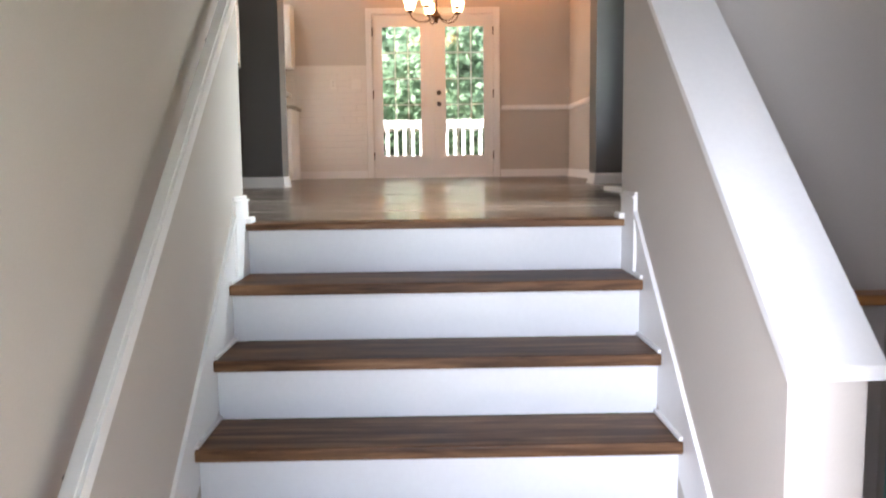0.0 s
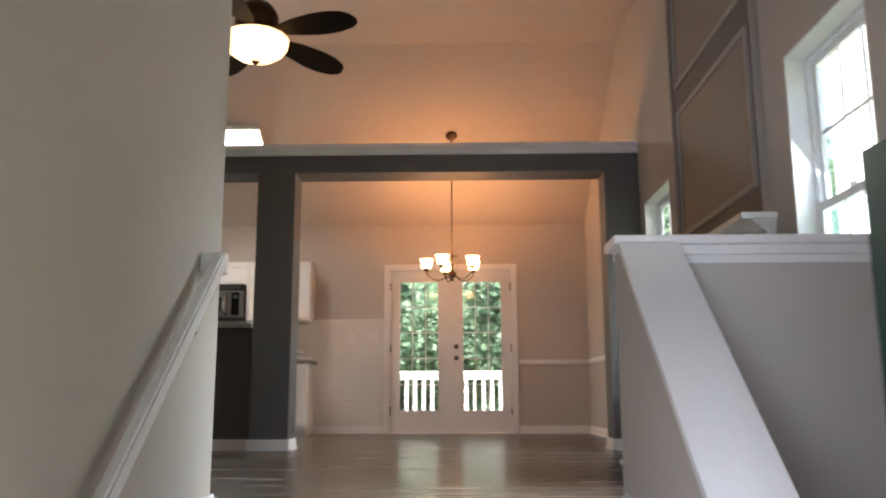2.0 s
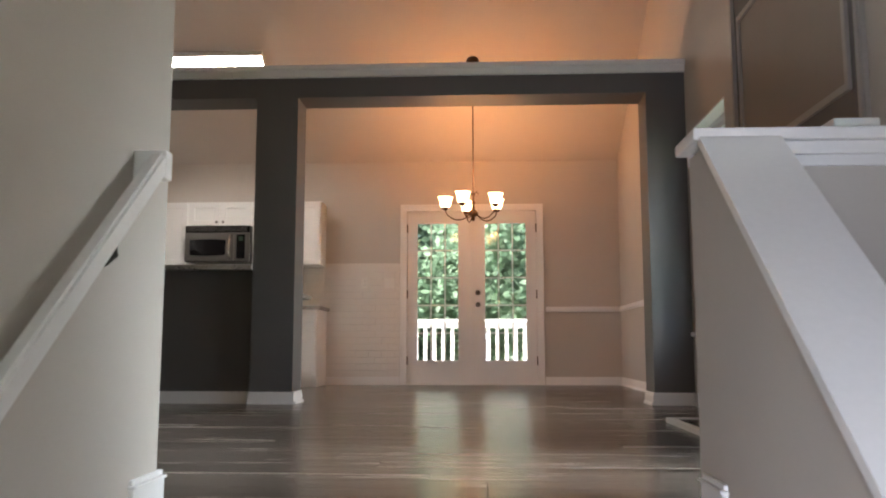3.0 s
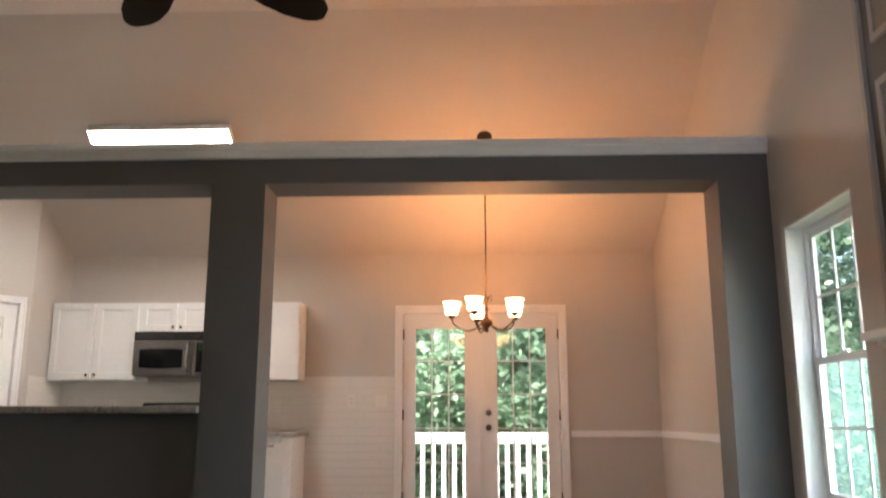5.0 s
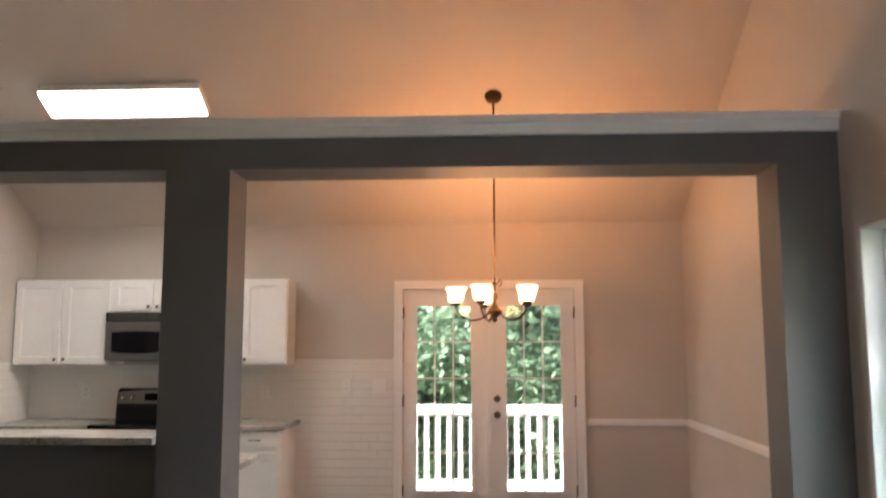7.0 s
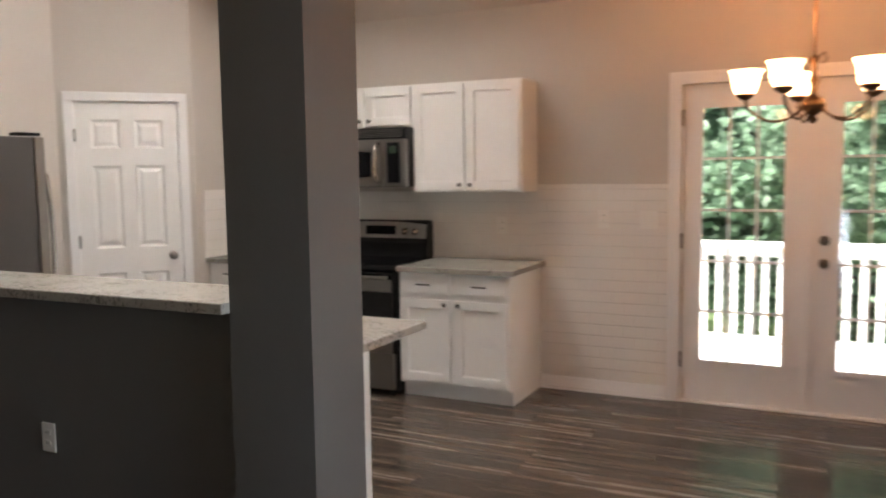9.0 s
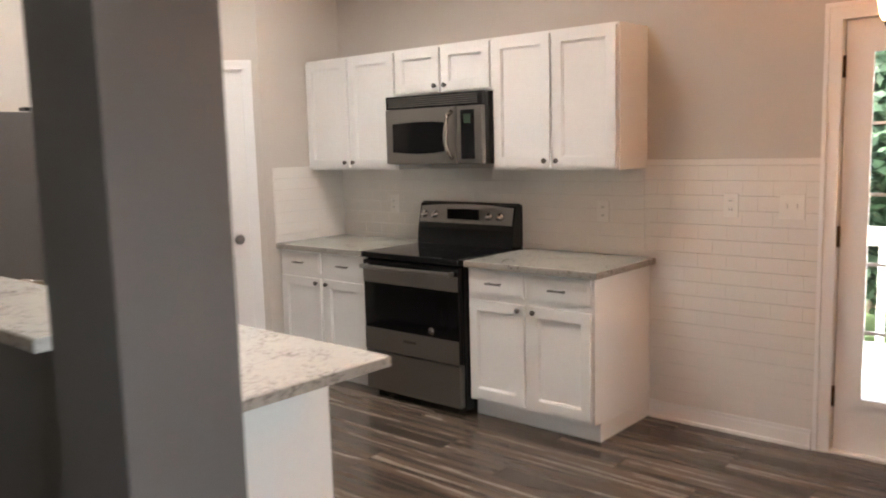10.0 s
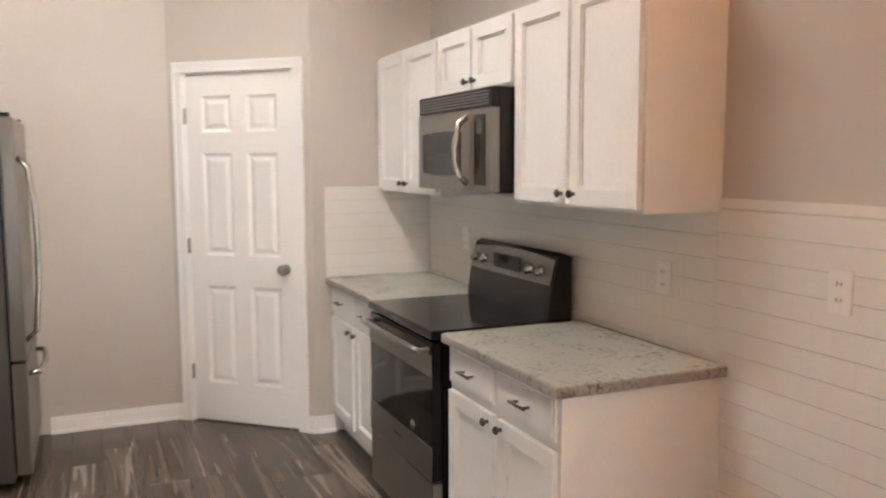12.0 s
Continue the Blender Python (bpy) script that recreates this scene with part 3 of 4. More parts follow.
for sx in (-1, 1):
    xa, xb = sorted((sx * 0.004, sx * 0.757))
    ga, gb = sorted((sx * 0.15, sx * 0.645))
    z0, z1 = 0.275, 1.895
    lf = part("door_leaf", boxes((xa, ga, 0.02, 0.062, 0.014, 2.035), (gb, xb, 0.02, 0.062, 0.014, 2.035), (ga, gb, 0.02, 0.062, 0.014, z0), (ga, gb, 0.02, 0.062, z1, 2.035)), WHITE, fd)
    part("glass_frame", boxes((ga - 0.022, ga + 0.008, 0.006, 0.02, z0 - 0.022, z1 + 0.022), (gb - 0.008, gb + 0.022, 0.006, 0.02, z0 - 0.022, z1 + 0.022),
                              (ga + 0.008, gb - 0.008, 0.006, 0.02, z0 - 0.022, z0 + 0.008), (ga + 0.008, gb - 0.008, 0.006, 0.02, z1 - 0.008, z1 + 0.022)), WHITE, lf)
    w = (gb - ga) / 3
    h = (z1 - z0) / 5
    for i in (1, 2):
        part("glazing_bar", box(ga + w * i - 0.007, ga + w * i + 0.007, 0.026, 0.05, z0, z1), WHITE, lf)
    for j in (1, 2, 3, 4):
        part("glazing_bar", box(ga, gb, 0.027, 0.049, z0 + h * j - 0.007, z0 + h * j + 0.007), WHITE, lf)
    for i in range(3):
        for j in range(5):
            pane = part("pane", box(ga + w * i, ga + w * (i + 1), 0.036, 0.040, z0 + h * j, z0 + h * (j + 1)), GLASS, lf)
            pane.visible_shadow = False
    for z in (0.28, 1.05, 1.83):
        part("hinge", tube([(sx * 0.76, 0.006, z - 0.05), (sx * 0.76, 0.006, z + 0.05)], 0.008), BRASS, fd)
part("astragal", box(-0.026, 0.018, 0.006, 0.02, 0.014, 2.035, 0.003), WHITE, fd)
knob(fd, 0.072, 0.02, 0.93, -1, NICKEL, name="door_knob")
knob(fd, 0.072, 0.02, 1.07, -1, NICKEL, 0.02, name="deadbolt")


# ---- windows of the right wall ----
def sash_window(name, y0, y1, z0, z1):
    w = thing(name, "white double hung sash window with a deep reveal", "window", pose(XR, 0, 0), kind="structure")
    r = 0.012
    part("reveal", boxes((0, 0.1, y0, y0 + r, z0, z1), (0, 0.1, y1 - r, y1, z0, z1), (0, 0.1, y0 + r, y1 - r, z1 - r, z1)), WHITE, w)
    part("window_sill", box(-0.05, 0.1, y0 - 0.05 if y0 > 3 else y0, y1 + 0.05, z0 - 0.035, z0, 0.006), WHITE, w)
    part("apron", box(-0.016, -0.001, y0 - 0.02 if y0 > 3 else y0, y1 + 0.02, z0 - 0.105, z0 - 0.036, 0.003), WHITE, w)
    f = 0.035
    part("window_frame", boxes((0.1, 0.148, y0, y0 + f, z0, z1), (0.1, 0.148, y1 - f, y1, z0, z1), (0.1, 0.148, y0 + f, y1 - f, z1 - f, z1), (0.1, 0.148, y0 + f, y1 - f, z0, z0 + f)), VINYL, w)
    zm = (z0 + z1) / 2
    for a, b, xa, xb in ((zm - 0.02, z1 - f, 0.122, 0.144), (z0 + f, zm + 0.02, 0.098, 0.12)):
        ya, yb = y0 + f, y1 - f
        s = part("sash", boxes((xa, xb, ya, ya + 0.035, a, b), (xa, xb, yb - 0.035, yb, a, b), (xa, xb, ya + 0.035, yb - 0.035, a, a + 0.04), (xa, xb, ya + 0.035, yb - 0.035, b - 0.04, b)), VINYL, w)
        xm = (xa + xb) / 2
        third = (yb - ya - 0.07) / 3
        cuts = [ya + 0.03] + [ya + 0.035 + third * q for q in (1, 2)] + [yb - 0.03]
        for q in cuts[1:3]:
            part("glazing_bar", box(xm - 0.006, xm + 0.006, q - 0.008, q + 0.008, a + 0.04, b - 0.04), VINYL, s)
        part("glazing_bar", box(xm - 0.005, xm + 0.005, ya + 0.035, yb - 0.035, (a + b) / 2 - 0.008, (a + b) / 2 + 0.008), VINYL, s)
        for q in zip(cuts, cuts[1:]):
            for v in ((a + 0.03, (a + b) / 2), ((a + b) / 2, b - 0.03)):
                pane = part("pane", box(xm - 0.002, xm + 0.002, q[0], q[1], v[0], v[1]), GLASS, s)
                pane.visible_shadow = False
    part("insect_screen", box(0.1485, 0.1495, y0 + 0.01, y1 - 0.01, z0 + 0.01, zm), SCREEN, w, "fine pale insect screen")
    part("sash_lock", box(0.085, 0.1, (y0 + y1) / 2 - 0.03, (y0 + y1) / 2 + 0.03, zm + 0.02, zm + 0.035, 0.003), VINYL, w)
    return w


sash_window("window_1", *W1)
sash_window("window_2", *W2)


# ---- fireplace ----
fp = thing("fireplace", "white moulded mantel around a black firebox", "fireplace", pose(XR, 0, 0))
FY0, FY1 = 3.75, 5.37
part("leg", boxes((-0.045, 0, FY1 - 0.13, FY1, 0, 1.10), (-0.06, -0.045, FY1 - 0.115, FY1 - 0.085, 0.16, 1.08), (-0.06, -0.045, FY1 - 0.045, FY1 - 0.015, 0.16, 1.08), (-0.065, 0, FY1 - 0.14, FY1 + 0.01, 0, 0.15)), WHITE, fp)
part("leg", boxes((-0.045, 0, FY0, FY0 + 0.13, 0, 1.10), (-0.06, -0.045, FY0 + 0.085, FY0 + 0.115, 0.16, 1.08), (-0.06, -0.045, FY0 + 0.015, FY0 + 0.045, 0.16, 1.08), (-0.065, 0, FY0 - 0.01, FY0 + 0.14, 0, 0.15)), WHITE, fp)
fz_ = part("frieze", box(-0.05, 0, FY0, FY1, 1.06, 1.27), WHITE, fp)
for i in range(7):
    part("flute", box(-0.058 - 0.004 * (i % 2), -0.0505, FY0 + 0.04, FY1 - 0.04, 1.10 + 0.014 * i, 1.11 + 0.014 * i), WHITE, fz_)
part("crown", boxes(*[(-0.06 - 0.022 * i, 0, FY0 - 0.006 * i, FY1 + 0.006 * i, 1.27 + 0.014 * i, 1.285 + 0.014 * i) for i in range(4)]), WHITE, fp)
part("mantel_shelf", box(-0.185, 0, FY0 - 0.035, FY1 + 0.045, 1.327, 1.362, 0.006), WHITE, fp)
part("surround", boxes((-0.02, 0, FY0 + 0.13, FY0 + 0.30, 0, 1.06), (-0.02, 0, FY1 - 0.30, FY1 - 0.13, 0, 1.06), (-0.02, 0, FY0 + 0.30, FY1 - 0.30, 0.78, 1.06)), BLACK, fp, "black stone surround")
part("firebox", boxes((-0.012, -0.006, FY0 + 0.30, FY1 - 0.30, 0.0, 0.78), (-0.03, -0.012, FY0 + 0.30, FY0 + 0.33, 0, 0.78), (-0.03, -0.012, FY1 - 0.33, FY1 - 0.30, 0, 0.78), (-0.03, -0.012, FY0 + 0.33, FY1 - 0.33, 0.74, 0.78)), SOOT, fp, "black firebox front")
part("hearth", box(-0.49, 0, FY0 + 0.03, FY1 - 0.03, 0.0, 0.02, 0.003), BLACK, fp, "black hearth slab")
part("hearth_border", boxes((-0.53, -0.491, FY0 - 0.01, FY1 + 0.01, 0.0, 0.028), (-0.491, 0, FY0 - 0.01, FY0 + 0.029, 0.0, 0.028), (-0.491, 0, FY1 - 0.029, FY1 + 0.01, 0.0, 0.028)), WHITE, fp, "white border strip")

# wall panelling above the mantel
pan = thing("wall_panelling", "taupe wall panelling with raised picture mouldings", "panelling", pose(XR, 0, 0))
PY0, PY1 = 3.83, 5.46
part("backing", box(-0.008, 0, PY0, PY1, 1.363, 3.55), GREY, pan, "darker charcoal field")
part("edge_moulding", boxes((-0.03, 0, PY0 - 0.03, PY0, 1.363, 3.55), (-0.022, 0, PY0 - 0.045, PY0 - 0.03, 1.363, 3.55)), MOULD, pan)
part("edge_moulding", boxes((-0.03, 0, PY1, PY1 + 0.03, 1.363, 3.55), (-0.022, 0, PY1 + 0.03, PY1 + 0.045, 1.363, 3.55)), MOULD, pan)
for a, b in ((1.545, 2.465), (2.645, 3.45)):
    ya, yb = PY0 + 0.09, PY1 - 0.09
    m_ = 0.034
    fr = part("picture_moulding", boxes((-0.026, -0.008, ya, ya + m_, a, b), (-0.026, -0.008, yb - m_, yb, a, b), (-0.026, -0.008, ya + m_, yb - m_, a, a + m_), (-0.026, -0.008, ya + m_, yb - m_, b - m_, b)), MOULD, pan)
    part("field", box(-0.012, -0.008, ya + m_, yb - m_, a + m_, b - m_), PANEL, fr)


# ---- kitchen ----
def sunk(bm, rim, depth):
    """Sinks the middle of the face that looks along -y, within a rim."""
    bm.faces.ensure_lookup_table()
    bm.normal_update()
    f = min(bm.faces, key=lambda q: q.calc_center_median().y)
    y = f.calc_center_median().y
    xs, zs = [v.co.x for v in f.verts], [v.co.z for v in f.verts]
    x0, x1, z0, z1 = min(xs), max(xs), min(zs), max(zs)
    outer = list(f.verts)
    rings = []
    for inset, dy in ((rim - 0.0015, 0.0), (rim, 0.0015), (rim, depth)):
        ring = []
        for v in outer:
            ring.append(bm.verts.new((x0 + inset if v.co.x == x0 else x1 - inset, y + dy, z0 + inset if v.co.z == z0 else z1 - inset)))
        rings.append(ring)
    bm.faces.remove(f)
    for a, b in zip([outer] + rings, rings):
        for k in range(4):
            bm.faces.new((a[k], a[(k + 1) % 4], b[(k + 1) % 4], b[k]))
    bm.faces.new(rings[-1])
    return bm


def shaker_door(parent, w, h, at):
    """A framed cabinet door from x 0 to w, z 0 to h, that faces -y; its sunk panel is a part."""
    s = min(0.055, h * 0.28)
    d = part("door", sunk(box(0, w, -0.019, 0, 0, h), s, 0.016), CABINET, parent, at=at)
    part("panel", sunk(box(s + 0.0004, w - s - 0.0004, -0.013, -0.0028, s + 0.0004, h - s - 0.0004), 0.007, 0.007), CABINET, d)
    return d


def small_knob(parent, x, z):
    bm = lathe([(0.008, 0), (0.006, 0.010), (0.014, 0.016), (0.015, 0.022), (0.009, 0.028), (0, 0.029)], 16)
    return part("knob", bm, NICKEL, parent, "dark metal knob", at=pose(x, -0.019, z, 90, 0, 0))


def bar_pull(parent, x, z, w=0.10):
    bm = tube([(x - w / 2, -0.045, z), (x + w / 2, -0.045, z)], 0.0055)
    for s in (-1, 1):
        tube([(x + s * w * 0.36, -0.019, z), (x + s * w * 0.36, -0.045, z)], 0.005, bm=bm)
    return part("pull", bm, NICKEL, parent, "dark metal bar pull")


def wall_cabinet(x0, x1, z0, z1, label):
    c = thing("wall_cabinet", label, "cabinet", pose(x0, 9.695, z0), group="wall cabinets over the counter")
    w, h = x1 - x0, z1 - z0
    part("body", boxes((0, w, 0, 0.302, 0, h)), CABINET, c)
    dw = (w - 0.048) / 2
    for i in (0, 1):
        d = shaker_door(c, dw, h - 0.03, pose(0.013 + i * (dw + 0.022), -0.001, 0.015))
        small_knob(d, dw - 0.028 if i == 0 else 0.028, 0.035)
    return c


wall_cabinet(-4.148, -3.288, 1.373, 2.115, "white two door wall cabinet in the kitchen corner")
wall_cabinet(-3.286, -2.532, 1.825, 2.115, "short white wall cabinet above the microwave")
wall_cabinet(-2.530, -1.730, 1.373, 2.115, "white two door wall cabinet at the end of the row")


def base_cabinet(x0, x1, label):
    c = thing("base_cabinet", label, "cabinet", pose(x0, 9.40, 0), group="base cabinets along the back wall")
    w = x1 - x0
    part("body", boxes((0, w, 0, 0.588, 0.10, 0.852)), CABINET, c)
    part("toe_kick", boxes((0, w, 0.055, 0.588, 0, 0.099)), CABINET, c)
    dw = (w - 0.068) / 2
    for i in (0, 1):
        x = 0.015 + i * (dw + 0.038)
        dr = part("drawer_front", shaker_slab(dw, 0.135), CABINET, c, at=pose(x, -0.001, 0.708))
        bar_pull(dr, dw / 2, 0.0675)
        d = shaker_door(c, dw, 0.553, pose(x, -0.001, 0.122))
        small_knob(d, dw - 0.03 if i == 0 else 0.03, 0.525)
    return c


def shaker_slab(w, h):
    bm = box(0, w, -0.014, 0, 0, h, 0.002)
    put_box(bm, 0.012, w - 0.012, -0.019, -0.014, 0.012, h - 0.012, 0.002)
    return bm


base_cabinet(-4.145, -3.285, "white base cabinet with two drawers in the kitchen corner")
base_cabinet(-2.500, -1.705, "white base cabinet with two drawers beside the stove")
for x0, x1 in ((-4.149, -3.283), (-2.503, -1.672)):
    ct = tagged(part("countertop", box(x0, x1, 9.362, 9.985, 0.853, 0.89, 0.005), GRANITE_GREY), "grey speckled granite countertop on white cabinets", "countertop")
    part("edge", box(x0 + 0.001, x1 + 0.003, 9.3585, 9.3616, 0.8555, 0.886, 0.001), GRANITE_EDGE, ct, "rough stone edge with shade in its colour")
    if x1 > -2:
        part("edge", box(x1 + 0.0004, x1 + 0.003, 9.362, 9.984, 0.8555, 0.886, 0.001), GRANITE_EDGE, ct, "rough stone edge with shade in its colour")

# stove
st = thing("stove", "stainless steel and black electric range with glass cooktop", "stove", pose(-3.272, 9.34, 0))
SW = 0.76
part("body", boxes((0.0, SW, 0.03, 0.60, 0.03, 0.86)), BLACK, st)
for fx in (0.03, SW - 0.08):
    for fy in (0.06, 0.50):
        part("foot", box(fx, fx + 0.05, fy, fy + 0.05, 0, 0.03), BLACK, st)
part("cooktop", box(-0.004, SW + 0.004, -0.02, 0.60, 0.862, 0.897, 0.008), BLACK_GLASS, st, "glossy black glass cooktop")
dr = part("oven_door", boxes((0.006, SW - 0.006, -0.012, 0.028, 0.30, 0.85), bevel=0.004), BLACK_GLASS, st, "black glass oven door")
part("door_band", boxes((0.008, SW - 0.008, -0.017, -0.0125, 0.30, 0.435), bevel=0.002), STEEL, dr, "stainless lower band")
part("door_trim", boxes((0.008, SW - 0.008, -0.017, -0.0125, 0.715, 0.80), bevel=0.002), STEEL, dr, "stainless upper band")
hb = tube([(0.03, -0.055, 0.815), (0.12, -0.062, 0.815), (SW / 2, -0.065, 0.815), (SW - 0.12, -0.062, 0.815), (SW - 0.03, -0.055, 0.815)], 0.013)
for x in (0.045, SW - 0.045):
    tube([(x, -0.012, 0.815), (x, -0.057, 0.815)], 0.011, bm=hb)
part("handle", hb, STEEL, dr, "stainless bar handle")
part("badge", lathe([(0.022, 0), (0.022, 0.002), (0, 0.003)], 20), CHROME, dr, at=pose(SW * 0.72, -0.0125, 0.47, 90, 0, 0))
part("nameplate", box(0.33, 0.43, -0.0185, -0.0172, 0.375, 0.39), NICKEL, dr)
part("drawer", box(0.006, SW - 0.006, -0.012, 0.028, 0.05, 0.292, 0.004), STEEL, st, "stainless storage drawer")
bg = [(0.49, 0.898), (0.60, 0.898), (0.60, 1.15), (0.565, 1.165), (0.535, 1.15), (0.50, 1.0)]
guard = part("backguard", prism(bg, "x", 0, SW), BLACK, st, "black backguard with curved top")
arch = bmesh.new()
N = 14
lo, hi = [], []
for i in range(N + 1):
    x = 0.012 + (SW - 0.024) * i / N
    zt = 1.135 + 0.018 * (1 - (2 * i / N - 1) ** 2)
    for zz, lst in ((1.035, lo), (zt, hi)):
        y = 0.502 + (zz - 1.0) * 0.233 - 0.006
        lst.append((arch.verts.new((x, y, zz)), arch.verts.new((x, y + 0.005, zz))))
for i in range(N):
    for k in (0, 1):
        arch.faces.new((lo[i][k], lo[i + 1][k], hi[i + 1][k], hi[i][k]))
    arch.faces.new((hi[i][0], hi[i + 1][0], hi[i + 1][1], hi[i][1]))
    arch.faces.new((lo[i][0], lo[i][1], lo[i + 1][1], lo[i + 1][0]))
bmesh.ops.recalc_face_normals(arch, faces=arch.faces[:])
part("control_panel", arch, STEEL, guard, "stainless control panel")
part("display", boxes((0.25, 0.50, 0.500, 0.506, 1.06, 1.125)), BLACK_GLASS, guard, at=pose(0, 0, 0))
for x in (0.055, 0.14, 0.575, 0.66):
    part("control_knob", lathe([(0.026, 0), (0.024, 0.012), (0.017, 0.016), (0.015, 0.032), (0, 0.034)], 18), CHROME, guard, at=pose(x, 0.517, 1.085, 103, 0, 0))

# microwave
mw = thing("microwave", "stainless over-the-range microwave with a curved handle", "microwave", pose(-3.284, 9.60, 1.41))
MW, MH = 0.75, 0.412
part("body", boxes((0, MW, 0.02, 0.39, 0, MH), bevel=0.003), BLACK, mw)
part("vent", boxes((0.0, MW, -0.012, 0.02, 0.335, MH), bevel=0.003), BLACK, mw, "black vent grille")
for i in range(5):
    part("vent_slat", box(0.02, MW - 0.03, -0.015, -0.0122, 0.347 + 0.012 * i, 0.351 + 0.012 * i), STEEL, mw)
md = part("door", boxes((0.0, 0.565, -0.018, 0.02, 0.004, 0.332), bevel=0.005), STEEL, mw, "stainless door")
win = [(0.06, 0.075), (0.17, 0.066), (0.28, 0.063), (0.39, 0.066), (0.475, 0.075), (0.475, 0.245), (0.39, 0.252), (0.28, 0.254), (0.17, 0.252), (0.06, 0.245)]
part("door_window", prism(win, "y", -0.021, -0.0182), BLACK_GLASS, md, "dark glass window")
part("handle", tube([(0.535, -0.018, 0.035), (0.53, -0.05, 0.06), (0.527, -0.066, 0.12), (0.526, -0.07, 0.17), (0.527, -0.066, 0.22), (0.53, -0.05, 0.28), (0.535, -0.018, 0.305)], 0.014), CHROME, md, "curved metal handle")
cp = part("control_panel", boxes((0.57, MW, -0.016, 0.02, 0.004, 0.332), bevel=0.004), STEEL, mw)
part("keypad", box(0.60, 0.70, -0.019, -0.0165, 0.03, 0.31, 0.001), BLACK_GLASS, cp)
part("display", box(0.625, 0.675, -0.0205, -0.0195, 0.235, 0.285), DISPLAY, cp, "faint green display")

# fridge beside the bar, facing the back wall
fr = thing("refrigerator", "stainless refrigerator with grey sides and curved handles", "refrigerator", pose(-4.70, 7.10, 0))
FW = 0.77
part("body", boxes((0, FW, 0, 0.68, 0.03, 1.74), bevel=0.006), FRIDGE_SIDE, fr, "grey textured sides")
part("toe_grille", box(0.02, FW - 0.02, 0.05, 0.66, 0.0, 0.029), BLACK, fr)
for z0, z1 in ((0.06, 0.60), (0.61, 1.745)):
    d = part("door", boxes((0, FW, 0.69, 0.755, z0, z1), bevel=0.012), STEEL, fr, "stainless door")
    part("gasket", box(0.01, FW - 0.01, 0.681, 0.689, z0 + 0.01, z1 - 0.01), BLACK, d)
    if z0 > 0.5:
        part("handle", tube([(FW - 0.06, 0.755, 0.70), (FW - 0.06, 0.80, 0.74), (FW - 0.06, 0.82, 0.95), (FW - 0.06, 0.825, 1.15), (FW - 0.06, 0.82, 1.35), (FW - 0.06, 0.80, 1.52), (FW - 0.06, 0.755, 1.56)], 0.014), CHROME, d, "curved metal handle")
    else:
        part("handle", tube([(0.10, 0.755, 0.53), (0.12, 0.80, 0.53), (FW / 2, 0.82, 0.53), (FW - 0.12, 0.80, 0.53), (FW - 0.10, 0.755, 0.53)], 0.013), CHROME, d, "curved metal handle")
part("hinge_cover", box(FW - 0.09, FW - 0.01, 0.60, 0.74, 1.746, 1.765, 0.004), BLACK, fr)
part("hinge_cover", box(0.01, 0.09, 0.60, 0.74, 1.746, 1.765, 0.004), BLACK, fr)
c = thing("fridge_cabinet", "white wall cabinet over the refrigerator", "cabinet", pose(-4.745, 6.985, 1.80))
part("body", box(0, 0.78, 0, 0.37, 0, 0.315), CABINET, c)
for i in (0, 1):
    d = shaker_door(c, 0.375, 0.29, pose(0.77 - i * 0.385, 0.371, 0.012, 0, 0, 180))
    small_knob(d, 0.03 if i == 0 else 0.345, 0.035)

# peninsula
pen = thing("peninsula_cabinet", "white base cabinet run behind the breakfast bar", "cabinet", pose(0, 0, 0))
part("body", boxes((-3.90, -1.69, 6.985, 7.60, 0.10, 0.852)), CABINET, pen)
part("toe_kick", boxes((-3.90, -1.69, 6.985, 7.55, 0.0, 0.099)), CABINET, pen)
part("end_panel", box(-1.689, -1.668, 6.985, 7.635, 0.0, 0.852, 0.002), CABINET, pen, "plain white end panel")
for i in range(4):
    d = shaker_door(pen, 0.52, 0.70, pose(-1.72 - i * 0.54, 7.601, 0.125, 0, 0, 180))
    small_knob(d, 0.03, 0.66)
SX0, SX1, SY0, SY1 = -3.10, -2.37, 7.13, 7.54


def holed_slab(x0, x1, y0, y1, z0, z1, hx0, hx1, hy0, hy1, edge=0.004):
    """A slab with a rectangular cut-out and eased outer edges, in one piece."""
    bm = bmesh.new()
    def loop(a, b, c, d, z):
        return [bm.verts.new(p) for p in ((a, c, z), (b, c, z), (b, d, z), (a, d, z))]
    outer = [loop(x0 + k, x1 - k, y0 + k, y1 - k, z) for k, z in ((edge, z0), (0, z0 + edge), (0, z1 - edge), (edge, z1))]
    inner = [loop(hx0, hx1, hy0, hy1, z) for z in (z1, z0)]
    rings = outer + inner
    for p, q in zip(rings, rings[1:] + rings[:1]):
        for k in range(4):
            bm.faces.new((p[k], p[(k + 1) % 4], q[(k + 1) % 4], q[k]))
    bmesh.ops.recalc_face_normals(bm, faces=bm.faces[:])
    return bm


